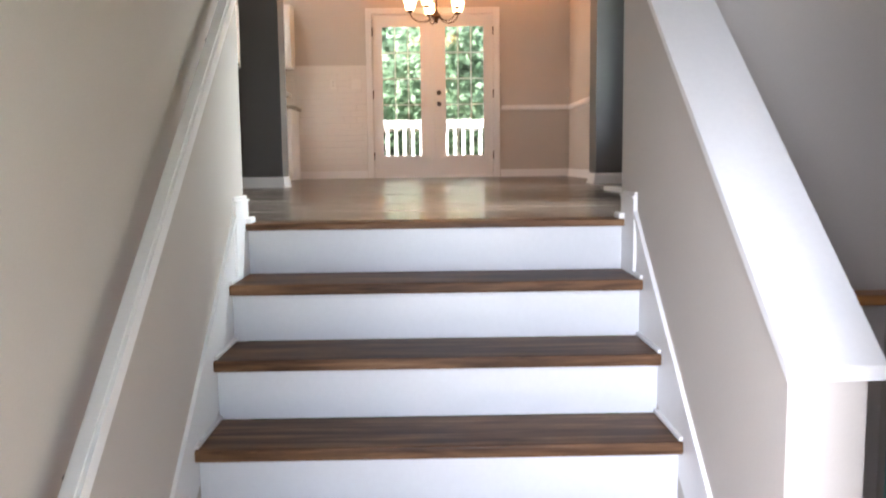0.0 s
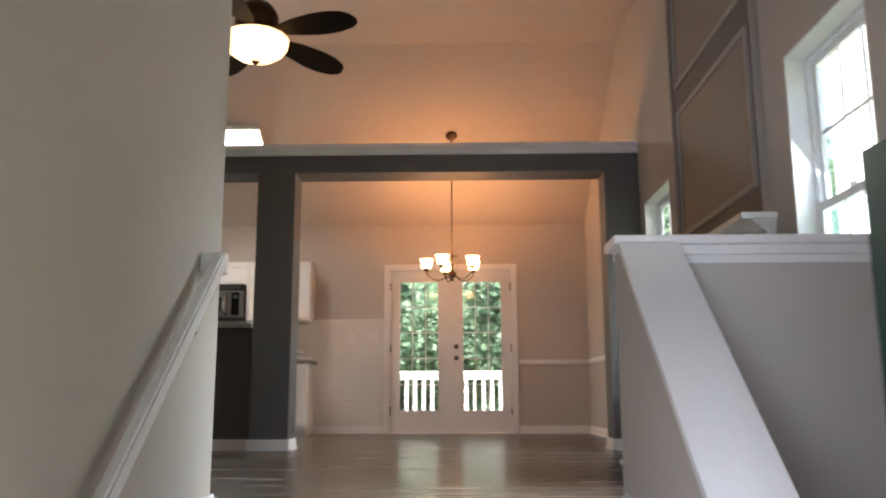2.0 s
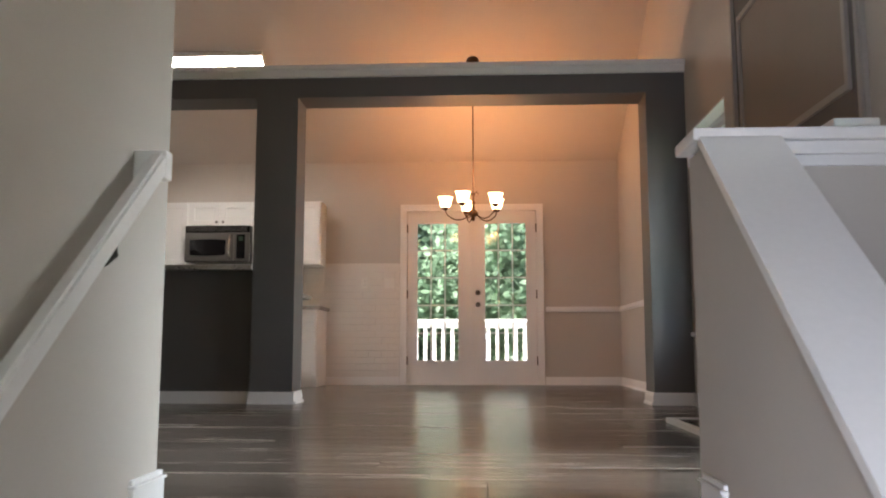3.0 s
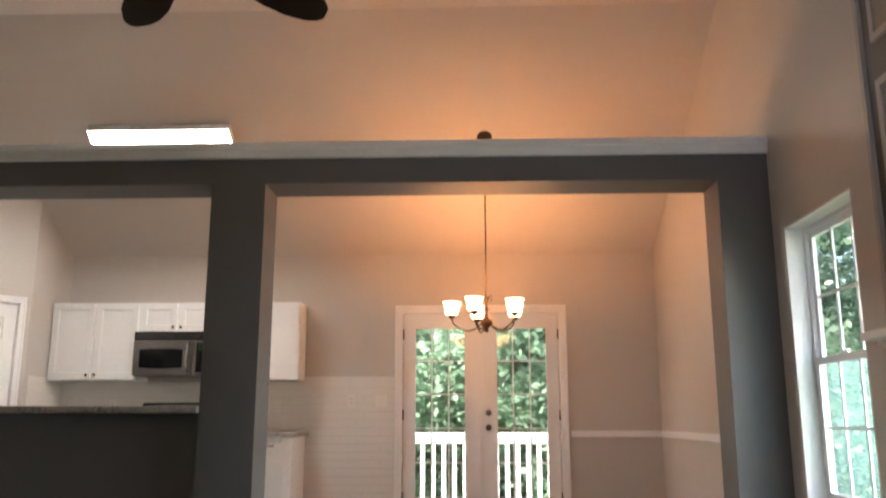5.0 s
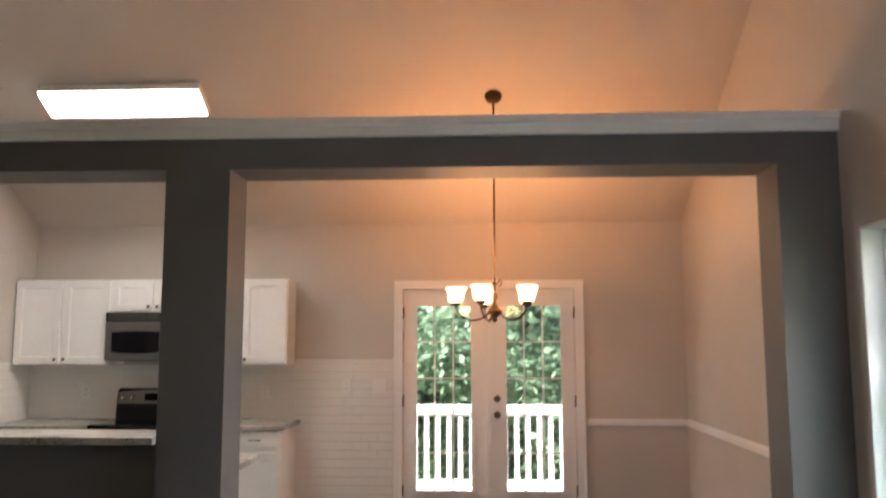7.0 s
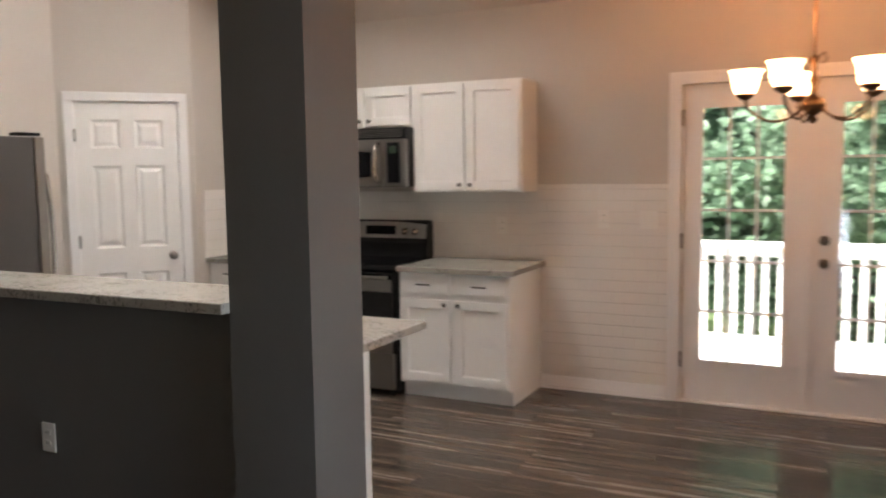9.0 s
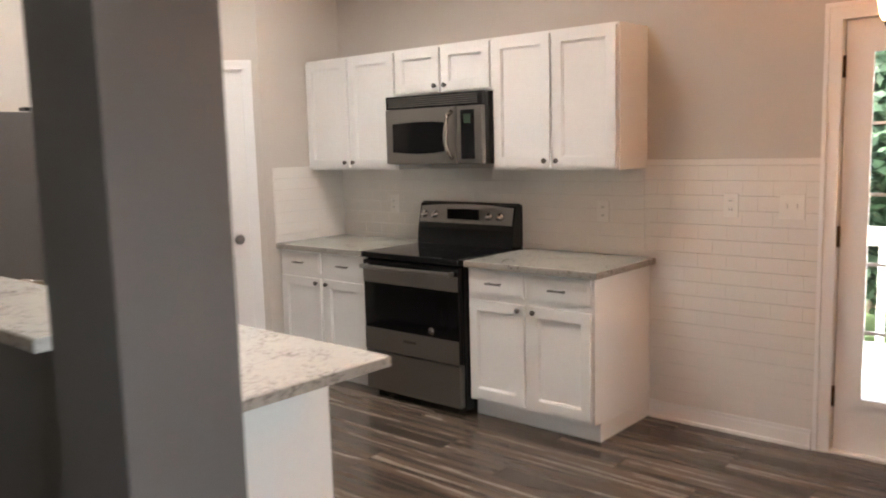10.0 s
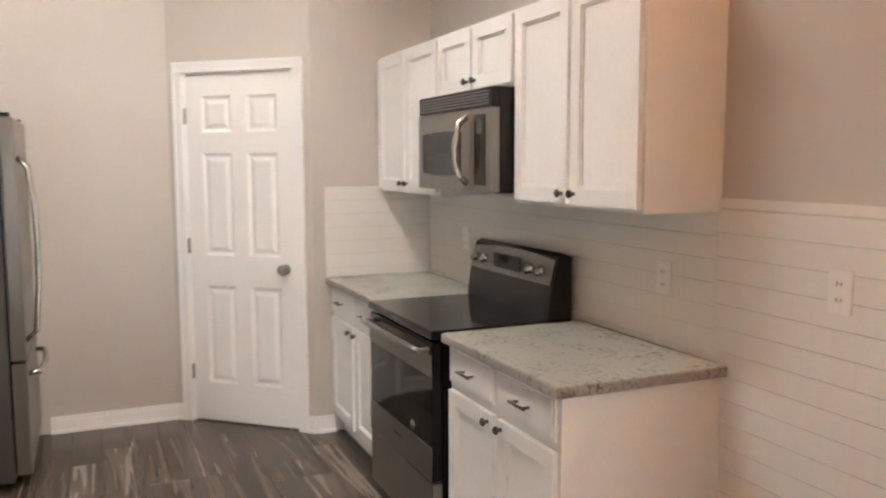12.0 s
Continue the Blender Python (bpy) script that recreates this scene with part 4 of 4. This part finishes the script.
pt = tagged(part("peninsula_countertop", holed_slab(-3.92, -1.40, 6.975, 7.655, 0.853, 0.89, SX0, SX1, SY0, SY1), GRANITE), "pale speckled granite countertop with a sink cut-out", "countertop")
part("edge", box(-1.3996, -1.397, 6.976, 7.654, 0.8555, 0.886, 0.001), GRANITE_EDGE, pt, "rough stone edge with shade in its colour")
part("edge", box(-3.919, -1.397, 7.6554, 7.658, 0.8555, 0.886, 0.001), GRANITE_EDGE, pt, "rough stone edge with shade in its colour")
sink = thing("sink", "dark undermount kitchen sink in the granite counter", "sink", pose(0, 0, 0))
part("basin", boxes((SX0, SX1, SY0, SY1, 0.655, 0.67), (SX0, SX0 + 0.012, SY0, SY1, 0.67, 0.885), (SX1 - 0.012, SX1, SY0, SY1, 0.67, 0.885), (SX0 + 0.012, SX1 - 0.012, SY0, SY0 + 0.012, 0.67, 0.885), (SX0 + 0.012, SX1 - 0.012, SY1 - 0.012, SY1, 0.67, 0.885)), SOOT, sink)
fa = thing("faucet", "dark metal kitchen faucet at the sink", "faucet", pose(-2.75, 7.075, 0.89))
part("spout", tube([(0, 0, 0), (0, 0, 0.12), (0, 0.02, 0.16), (0, 0.07, 0.178), (0, 0.13, 0.165), (0, 0.155, 0.13)], 0.012), NICKEL, fa)
part("lever", tube([(0.0, 0, 0.05), (0.05, 0, 0.075), (0.09, 0, 0.11)], 0.007), NICKEL, fa)
part("base", lathe([(0.028, 0), (0.026, 0.02), (0.014, 0.03), (0, 0.03)], 20), NICKEL, fa)
bt = tagged(part("bar_top", box(XL, COL[0] - 0.001, 6.735, 7.115, 1.046, 1.085, 0.005), GRANITE), "pale speckled granite breakfast bar top", "countertop")
part("edge", box(XL + 0.001, COL[0] - 0.002, 6.7315, 6.7346, 1.049, 1.081, 0.001), GRANITE_EDGE, bt, "rough stone edge with shade in its colour")


# outlets and switches
def wall_plate(name, label, category, m, w, h, slots, toggles=0):
    o = thing(name, label, category, m)
    part("plate", box(-w / 2, w / 2, -0.008, 0, -h / 2, h / 2, 0.003), PLASTIC, o)
    for x, z in slots:
        part("socket", box(x - 0.016, x + 0.016, -0.010, -0.008, z - 0.013, z + 0.013, 0.001), PLASTIC, o)
        part("slot", boxes((x - 0.008, x - 0.005, -0.0106, -0.010, z - 0.006, z + 0.006), (x + 0.005, x + 0.008, -0.0106, -0.010, z - 0.006, z + 0.006)), SLOT, o)
    for i in range(toggles):
        x = (i - (toggles - 1) / 2) * 0.046
        part("toggle", box(x - 0.005, x + 0.005, -0.020, -0.008, -0.008, 0.014, 0.001), PLASTIC, o)
    return o


TW = YB - 0.0134
wall_plate("outlet", "white wall outlet on the tiled wall", "outlet", pose(-1.262, TW, 1.185), 0.075, 0.12, [(0, 0.022), (0, -0.022)])
wall_plate("light_switch", "white double light switch on the tiled wall", "light switch", pose(-0.965, TW, 1.185), 0.12, 0.12, [], 2)
wall_plate("outlet", "white wall outlet above the counter", "outlet", pose(-1.99, TW, 1.13), 0.075, 0.12, [(0, 0.022), (0, -0.022)])
wall_plate("outlet", "white wall outlet in the counter corner", "outlet", pose(-3.62, TW, 1.13), 0.075, 0.12, [(0, 0.022), (0, -0.022)])
wall_plate("outlet", "white wall outlet on the charcoal bar wall", "outlet", pose(-2.71, 6.84, 0.46), 0.075, 0.12, [(0, 0.022), (0, -0.022)])
wall_plate("outlet", "white wall outlet below the window", "outlet", pose(XR, 5.63, 0.33, 0, 0, -90), 0.075, 0.12, [(0, 0.022), (0, -0.022)])

# ---- lamps ----
# chandelier
CH = (0.036, 8.61)
cz = ceiling_z(CH[1])
ch = thing("chandelier", "antique bronze chandelier with five lit frosted glass shades", "chandelier", pose(CH[0], CH[1], -0.04))
part("canopy", lathe([(0.065, 0.03), (0.065, 0.012), (0.05, -0.012), (0.02, -0.03), (0, -0.03)], 24), BRASS, ch, at=pose(0, 0, cz + 0.010, -28.6, 0, 0))
part("chain", tube([(0, 0, 2.04), (0, 0, 2.6), (0, 0, cz - 0.005)], 0.0065, 8), BRASS, ch, "thin chain with cord")
part("stem", lathe([(0, 1.74), (0.012, 1.745), (0.02, 1.76), (0.012, 1.775), (0.035, 1.79), (0.052, 1.815), (0.045, 1.845), (0.02, 1.86), (0.013, 1.90), (0.022, 1.93), (0.012, 1.96), (0.012, 2.0), (0.024, 2.02), (0.008, 2.04), (0, 2.045)], 20), BRASS, ch)
part("scroll", tube([(0.012, 0, 2.02), (0.04, 0, 2.05), (0.05, 0, 2.02), (0.035, 0, 2.0)], 0.005, 6), BRASS, ch)
shade_prof = [(0.030, 0.0), (0.046, 0.007), (0.054, 0.029), (0.057, 0.056), (0.062, 0.084), (0.075, 0.106), (0.071, 0.106), (0.058, 0.082), (0.053, 0.056), (0.049, 0.031), (0.034, 0.013), (0, 0.011)]
for i in range(5):
    a = radians(177 + 72 * i)
    u = Vector((math.cos(a), math.sin(a)))
    R = 0.285
    pts = []
    for s, z in ((0.035, 1.83), (0.05, 1.805), (0.075, 1.782), (0.105, 1.765), (0.14, 1.757), (0.175, 1.758), (0.205, 1.768), (0.232, 1.785), (0.262, 1.808), (0.279, 1.837), (R, 1.865)):
        pts.append((u.x * s, u.y * s, z))
    part("arm", tube(pts, 0.0065, 8), BRASS, ch)
    part("cup", lathe([(0.010, -0.004), (0.024, 0.003), (0.038, 0.014), (0.041, 0.024), (0.034, 0.027), (0, 0.027)], 20, (u.x * R, u.y * R, 1.86)), BRASS, ch)
    bm = lathe(shade_prof, 30, (u.x * R, u.y * R, 1.885), wave=lambda an, f: 1 + (0.07 * math.cos(5 * an) if 0.25 < f < 0.75 else 0))
    part("shade", bm, SHADE_GLASS, ch, "lit frosted tulip glass shade")
    lamp = new("chandelier_bulb", bpy.data.lights.new("chandelier_bulb", "POINT"))
    lamp.data.energy, lamp.data.color, lamp.data.shadow_soft_size = 2.75, (1.0, 0.41, 0.145), 0.03
    lamp.location = (CH[0] + u.x * R, CH[1] + u.y * R, 1.86 + 0.072)

# ceiling fan
FX, FY = -1.225, 4.76
fz = ceiling_z(FY)
fan = thing("ceiling_fan", "ceiling fan with dark wooden blades and a lit glass bowl", "ceiling fan", pose(FX, FY, 0))
part("canopy", lathe([(0, -0.06), (0.03, -0.06), (0.07, -0.02), (0.075, 0.02), (0, 0.02)], 24), BRASS, fan, at=pose(0, 0, fz))
part("downrod", tube([(0, 0, 3.07), (0, 0, fz - 0.03)], 0.013), BRASS, fan)
part("motor_housing", lathe([(0, 2.862), (0.09, 2.862), (0.125, 2.875), (0.145, 2.91), (0.14, 2.98), (0.10, 3.04), (0.03, 3.08), (0, 3.08)], 28), BRASS, fan, "bronze motor housing")
part("light_bowl", lathe([(0, 2.645), (0.06, 2.65), (0.13, 2.675), (0.185, 2.715), (0.21, 2.76), (0.215, 2.80), (0.20, 2.815), (0, 2.815)], 32), BOWL_GLASS, fan, "lit alabaster glass bowl")
part("light_fitter", lathe([(0.2, 2.816), (0.19, 2.828), (0.10, 2.85), (0.09, 2.861), (0, 2.861)], 28), BRASS, fan)
part("finial", lathe([(0, 2.62), (0.012, 2.623), (0.02, 2.635), (0.028, 2.644), (0, 2.646)], 16), BRASS, fan)
for i in range(5):
    a = 50 + 72 * i
    outline = [(0.20, -0.052), (0.32, -0.084), (0.48, -0.106), (0.60, -0.104), (0.69, -0.082), (0.735, -0.050), (0.76, 0.010), (0.745, 0.045), (0.70, 0.076), (0.60, 0.102), (0.48, 0.106), (0.32, 0.084), (0.20, 0.052)]
    bm = prism(outline, "z", -0.004, 0.004)
    bl = part("blade", bm, BLADE, fan, at=pose(0, 0, 2.845, 0, 0, a) @ pose(0, 0, 0, -13, 3, 0))
    part("blade_iron", boxes((0.10, 0.25, -0.02, 0.02, 0.005, 0.012), (0.23, 0.28, -0.04, 0.04, 0.005, 0.012), bevel=0.002), BRASS, bl)

# fluorescent ceiling light in the kitchen, on the slope
ang = -math.degrees(math.atan(0.5464))
fl = thing("ceiling_light", "lit wraparound fluorescent fixture on the sloped ceiling", "ceiling light", pose(-2.74, 8.58, ceiling_z(8.58) - 0.004, ang, 0, 0))
part("housing", boxes((-0.61, 0.61, -0.14, 0.14, -0.012, 0.0), (-0.61, 0.61, -0.14, -0.132, -0.07, -0.012), (-0.61, 0.61, 0.132, 0.14, -0.07, -0.012),
                      (-0.61, -0.602, -0.132, 0.132, -0.07, -0.012), (0.602, 0.61, -0.132, 0.132, -0.07, -0.012)), WHITE, fl)
lens = [(-0.131, -0.03), (0.131, -0.03), (0.131, -0.068), (0.10, -0.078), (-0.10, -0.078), (-0.131, -0.068)]
part("lens", prism(lens, "x", -0.601, 0.601), TUBE_LENS, fl, "glowing white lens")


# ---- outdoors ----
structure("ground", boxes((-400, 400, -400, 400, -2.3, -1.9)), GRASS, "green lawn around the house", "ground")
structure("porch", box(-1.2, 1.6, -2.2, FRONT - T, ENTRY - 0.7, ENTRY - 0.06), DECK_FLOOR, "pale porch floor before the entrance", "porch")

deck = thing("deck", "white painted wooden deck with a baluster railing", "deck", pose(0, YB + T, 0))
RY = 2.35
for i in range(17):
    part("deck_board", box(-3.2, 3.2, 0.01 + 0.142 * i, 0.146 + 0.142 * i, -0.12, -0.085), DECK_FLOOR, deck)
part("joists", boxes(*[(x, x + 0.05, 0.01, 2.42, -0.30, -0.121) for x in (-3.1, -2, -1, 0, 1, 2, 3.05)]), DECK, deck)
part("posts_below", boxes(*[(x, x + 0.12, 2.25, 2.37, -1.9, -0.301) for x in (-3.1, 0, 2.98)]), DECK, deck)
part("top_rail", boxes((-3.2, 3.2, RY - 0.07, RY + 0.07, 0.80, 0.84), (-3.2, 3.2, RY - 0.02, RY + 0.02, 0.71, 0.80)), DECK, deck)
part("bottom_rail", box(-3.2, 3.2, RY - 0.02, RY + 0.02, -0.075, -0.02), DECK, deck)
for x in (-3.15, -1.6, 0.0, 1.6, 3.15):
    part("rail_post", box(x - 0.045, x + 0.045, RY - 0.045, RY + 0.045, -0.084, 0.799), DECK, deck)
for i in range(47):
    x = -3.1 + 0.1325 * i
    part("baluster", box(x - 0.024, x + 0.024, RY - 0.018, RY + 0.018, -0.0195, 0.709), DECK, deck)

rng = random.Random(7)


def tree(x, y, h, r, mat, n, label):
    """A tapered trunk with limbs and a crown of many separate leaves in clumps."""
    t = thing("tree", label, "tree", pose(x, y, -1.9), group="trees behind the house")
    limbs = tube([(0, 0, 0), (0.1, 0.05, h * 0.35), (-0.05, 0.1, h * 0.6), (0.05, 0, h * 0.9)], [0.16, 0.13, 0.09, 0.03], 8)
    clumps = []
    for i in range(38):
        a, q = rng.uniform(0, 6.283), rng.random()
        rad = r * math.sqrt(rng.random()) * (0.55 + 0.45 * math.sin(math.pi * min(1, q * 0.9 + 0.1)))
        z = h * (0.16 + 0.84 * q)
        clumps.append((rad * math.cos(a), rad * math.sin(a), z, rng.uniform(0.45, 0.95)))
        if i % 4 == 0:
            tube([(0.05, 0.03, z * 0.75), (0.5 * rad * math.cos(a), 0.5 * rad * math.sin(a), z * 0.92), (rad * math.cos(a), rad * math.sin(a), z)], [0.05, 0.03, 0.012], 5, bm=limbs)
    part("trunk", limbs, BARK, t)
    verts, faces = [], []
    for k in range(int(n * 0.85)):
        cx, cy, cz_, cr = clumps[k % len(clumps)]
        d = Vector((rng.gauss(0, 1), rng.gauss(0, 1), rng.gauss(0, 0.7)))
        p = Vector((cx, cy, cz_)) + d * cr * 0.55
        u = Vector((rng.gauss(0, 1), rng.gauss(0, 1), rng.gauss(0, 0.5))).normalized()
        w = u.cross(Vector((rng.gauss(0, 1), rng.gauss(0, 1), rng.gauss(0, 1)))).normalized()
        s = rng.uniform(0.055, 0.11)
        b = len(verts)
        verts += [tuple(p - u * s), tuple(p + w * s * 0.55), tuple(p + u * s), tuple(p - w * s * 0.55)]
        faces.append((b, b + 1, b + 2, b + 3))
    me = bpy.data.meshes.new("crown")
    me.from_pydata(verts, [], faces)
    me.materials.append(mat)
    o = new("crown", me)
    o.parent = t
    return t


tree(-2.6, 17.0, 8.0, 2.6, LEAF, 30000, "leafy green tree behind the deck")
tree(1.6, 16.5, 7.5, 2.5, LEAF, 30000, "leafy green tree behind the deck")
tree(-0.4, 20.0, 9.5, 3.2, LEAF_SHADED, 24000, "tall green tree behind the deck with shade in its leaf colour")
tree(4.6, 18.5, 9.0, 3.0, LEAF, 18000, "leafy green tree behind the deck")
tree(0.5, 18.6, 6.5, 2.0, LEAF, 16000, "young leafy green tree behind the deck")
tree(-6.2, 19.0, 9.0, 3.0, LEAF, 18000, "leafy green tree behind the deck")
tree(-3.5, 23.0, 11.0, 3.6, LEAF_SHADED, 18000, "tall green tree behind the deck with shade in its leaf colour")
tree(3.0, 23.0, 11.0, 3.6, LEAF_SHADED, 18000, "tall green tree behind the deck with shade in its leaf colour")
tree(6.2, 20.5, 7.5, 2.2, LEAF, 18000, "leafy green tree beside the house")
tree(9.2, 24.0, 9.0, 3.0, LEAF, 18000, "tall green tree beside the house")
tree(12.5, 21.0, 10.0, 3.0, LEAF, 16000, "tall green tree beside the house")

verts, faces = [], []
for k in range(42000):
    p = Vector((rng.uniform(-16, 18), rng.uniform(25, 30), -1.9 + 11 * rng.random() ** 1.1))
    p.y += 1.2 * math.sin(p.x * 0.9 + p.z)
    u = Vector((rng.gauss(0, 1), rng.gauss(0, 0.6), rng.gauss(0, 0.7))).normalized()
    w = u.cross(Vector((rng.gauss(0, 1), rng.gauss(0, 1), rng.gauss(0, 1)))).normalized()
    q = rng.uniform(0.12, 0.26)
    b = len(verts)
    verts += [tuple(p - u * q), tuple(p + w * q * 0.5), tuple(p + u * q), tuple(p - w * q * 0.5)]
    faces.append((b, b + 1, b + 2, b + 3))
me = bpy.data.meshes.new("woods")
me.from_pydata(verts, [], faces)
me.materials.append(LEAF)
tagged(new("woods", me), "dense green woods behind the lawn", "woods", kind="stuff")

house = thing("neighbour_house", "pale sided neighbouring house with a grey roof", "house", pose(7.5, 0.0, -1.9))
part("wall", box(0.02, 6, 0, 15.3, 0, 9.6), SIDING, house)
part("siding", boxes(*[(-0.012, 0.02, 0, 15.3, 0.2 * i, 0.2 * i + 0.185) for i in range(48)]), SIDING, house)
part("roof", prism([(-0.4, 9.6), (3.0, 11.8), (6.4, 9.6)], "y", -0.3, 15.6), ROOF, house)

# ---- tiles and planks ----
tiles = thing("wall_tiles", "white subway tile wainscot beside the french doors", "tile wall", pose(0, 0, 0), kind="structure")
part("grout", boxes((-1.735, -0.842, YB - 0.007, YB - 0.0005, 0.0, 1.415)), GROUT, tiles)
part("edge_tile", box(-1.735, -0.842, YB - 0.015, YB - 0.0075, 1.385, 1.419, 0.004), TILE, tiles)
THt, TWt = 0.076, 0.152


def tile_mesh(w, h, e):
    bm = bmesh.new()
    f = 0.0004
    lo = [bm.verts.new(p) for p in ((0, 0, 0), (w, 0, 0), (w, 0, h), (0, 0, h))]
    hi = [bm.verts.new(p) for p in ((f, -0.006, e), (w - f, -0.006, e), (w - f, -0.006, h - e), (f, -0.006, h - e))]
    bm.faces.new(hi)
    for k in range(4):
        bm.faces.new((lo[k], lo[(k + 1) % 4], hi[(k + 1) % 4], hi[k]))
    me = bpy.data.meshes.new("tile")
    bm.to_mesh(me)
    bm.free()
    me.materials.append(TILE)
    return me


tile_cache = {}


def lay_tiles(parent, L, z0, z1, m, e=0.0010):
    """Courses of running bond along x from 0 to L."""
    j = 0
    z = z1 - THt
    while z > z0 - THt + 0.01:
        zb = max(z, z0)
        x = -(TWt / 2) * (j % 2)
        while x < L - 0.005:
            a, b = max(x, 0), min(x + TWt, L)
            if b - a > 0.012:
                key = (round(b - a, 4), round(z + THt - zb - 0.002 * e / 0.0018, 4), e)
                if key not in tile_cache:
                    tile_cache[key] = tile_mesh(*key)
                o = new("tile", tile_cache[key])
                o.parent = parent
                o.matrix_local = m @ pose(a, 0, zb + 0.001 * e / 0.0018)
            x += TWt
        z -= THt
        j += 1


lay_tiles(tiles, 0.8965, 0.10, 1.384, pose(-1.7395, YB - 0.007, 0), 0.0006)
splash = thing("backsplash", "white subway tile backsplash behind the counters", "tile wall", pose(0, 0, 0), kind="structure")
part("grout", boxes((-4.1495, -1.737, YB - 0.007, YB - 0.0005, 0.80, 1.37), (-4.1495, -4.143, 9.36, YB - 0.0075, 0.891, 1.40)), GROUT, splash)
lay_tiles(splash, 2.40, 0.895, 1.372, pose(-4.14, YB - 0.007, 0), 0.0005)
lay_tiles(splash, 0.62, 0.895, 1.40, pose(-4.143, 9.362, 0, 0, 0, 90), 0.0005)

plank_cache = {}


def plank_mesh(L, W):
    key = (round(L, 2), round(W, 3))
    if key not in plank_cache:
        bm = bmesh.new()
        e = 0.0022
        lo = [bm.verts.new(p) for p in ((0, 0, -0.012), (L, 0, -0.012), (L, W, -0.012), (0, W, -0.012))]
        up = [bm.verts.new(p) for p in ((0.0006, 0.0006, -0.0016), (L - 0.0006, 0.0006, -0.0016), (L - 0.0006, W - 0.0006, -0.0016), (0.0006, W - 0.0006, -0.0016))]
        hi = [bm.verts.new(p) for p in ((e, e, 0), (L - e, e, 0), (L - e, W - e, 0), (e, W - e, 0))]
        bm.faces.new(hi)
        for a, b in ((lo, up), (up, hi)):
            for k in range(4):
                bm.faces.new((a[k], a[(k + 1) % 4], b[(k + 1) % 4], b[k]))
        me = bpy.data.meshes.new("plank")
        bm.to_mesh(me)
        bm.free()
        me.materials.append(FLOOR_WOOD)
        plank_cache[key] = me
    return plank_cache[key]


PWID, PLEN = 0.150, 1.22
row = 0
y = NOSE + 0.12
while y < YB + 0.02:
    x = XL - rng.choice((0.0, 0.2, 0.41, 0.61, 0.81, 1.0))
    w = min(PWID, YB + 0.02 - y)
    while x < XR:
        a, b = max(x, XL), min(x + PLEN, XR)
        if b - a > 0.03:
            o = new("plank", plank_mesh(b - a, w))
            o.parent = floor
            o.location = (a, y, 0)
        x += PLEN
    y += PWID
y = FRONT
bm = bmesh.new()
while y < NOSE + 0.1:
    w = min(PWID, NOSE + 0.12 - y)
    x = XL - rng.choice((0.0, 0.41, 0.81))
    while x < STAIR_L - 0.12:
        a, b = max(x, XL), min(x + PLEN, STAIR_L - 0.12)
        if b - a > 0.03:
            put_box(bm, a + 0.001, b - 0.001, y + 0.001, y + w - 0.001, -0.011, 0)
        x += PLEN
    y += PWID
tagged(part("planks", bm, FLOOR_WOOD, floor), kind="stuff")
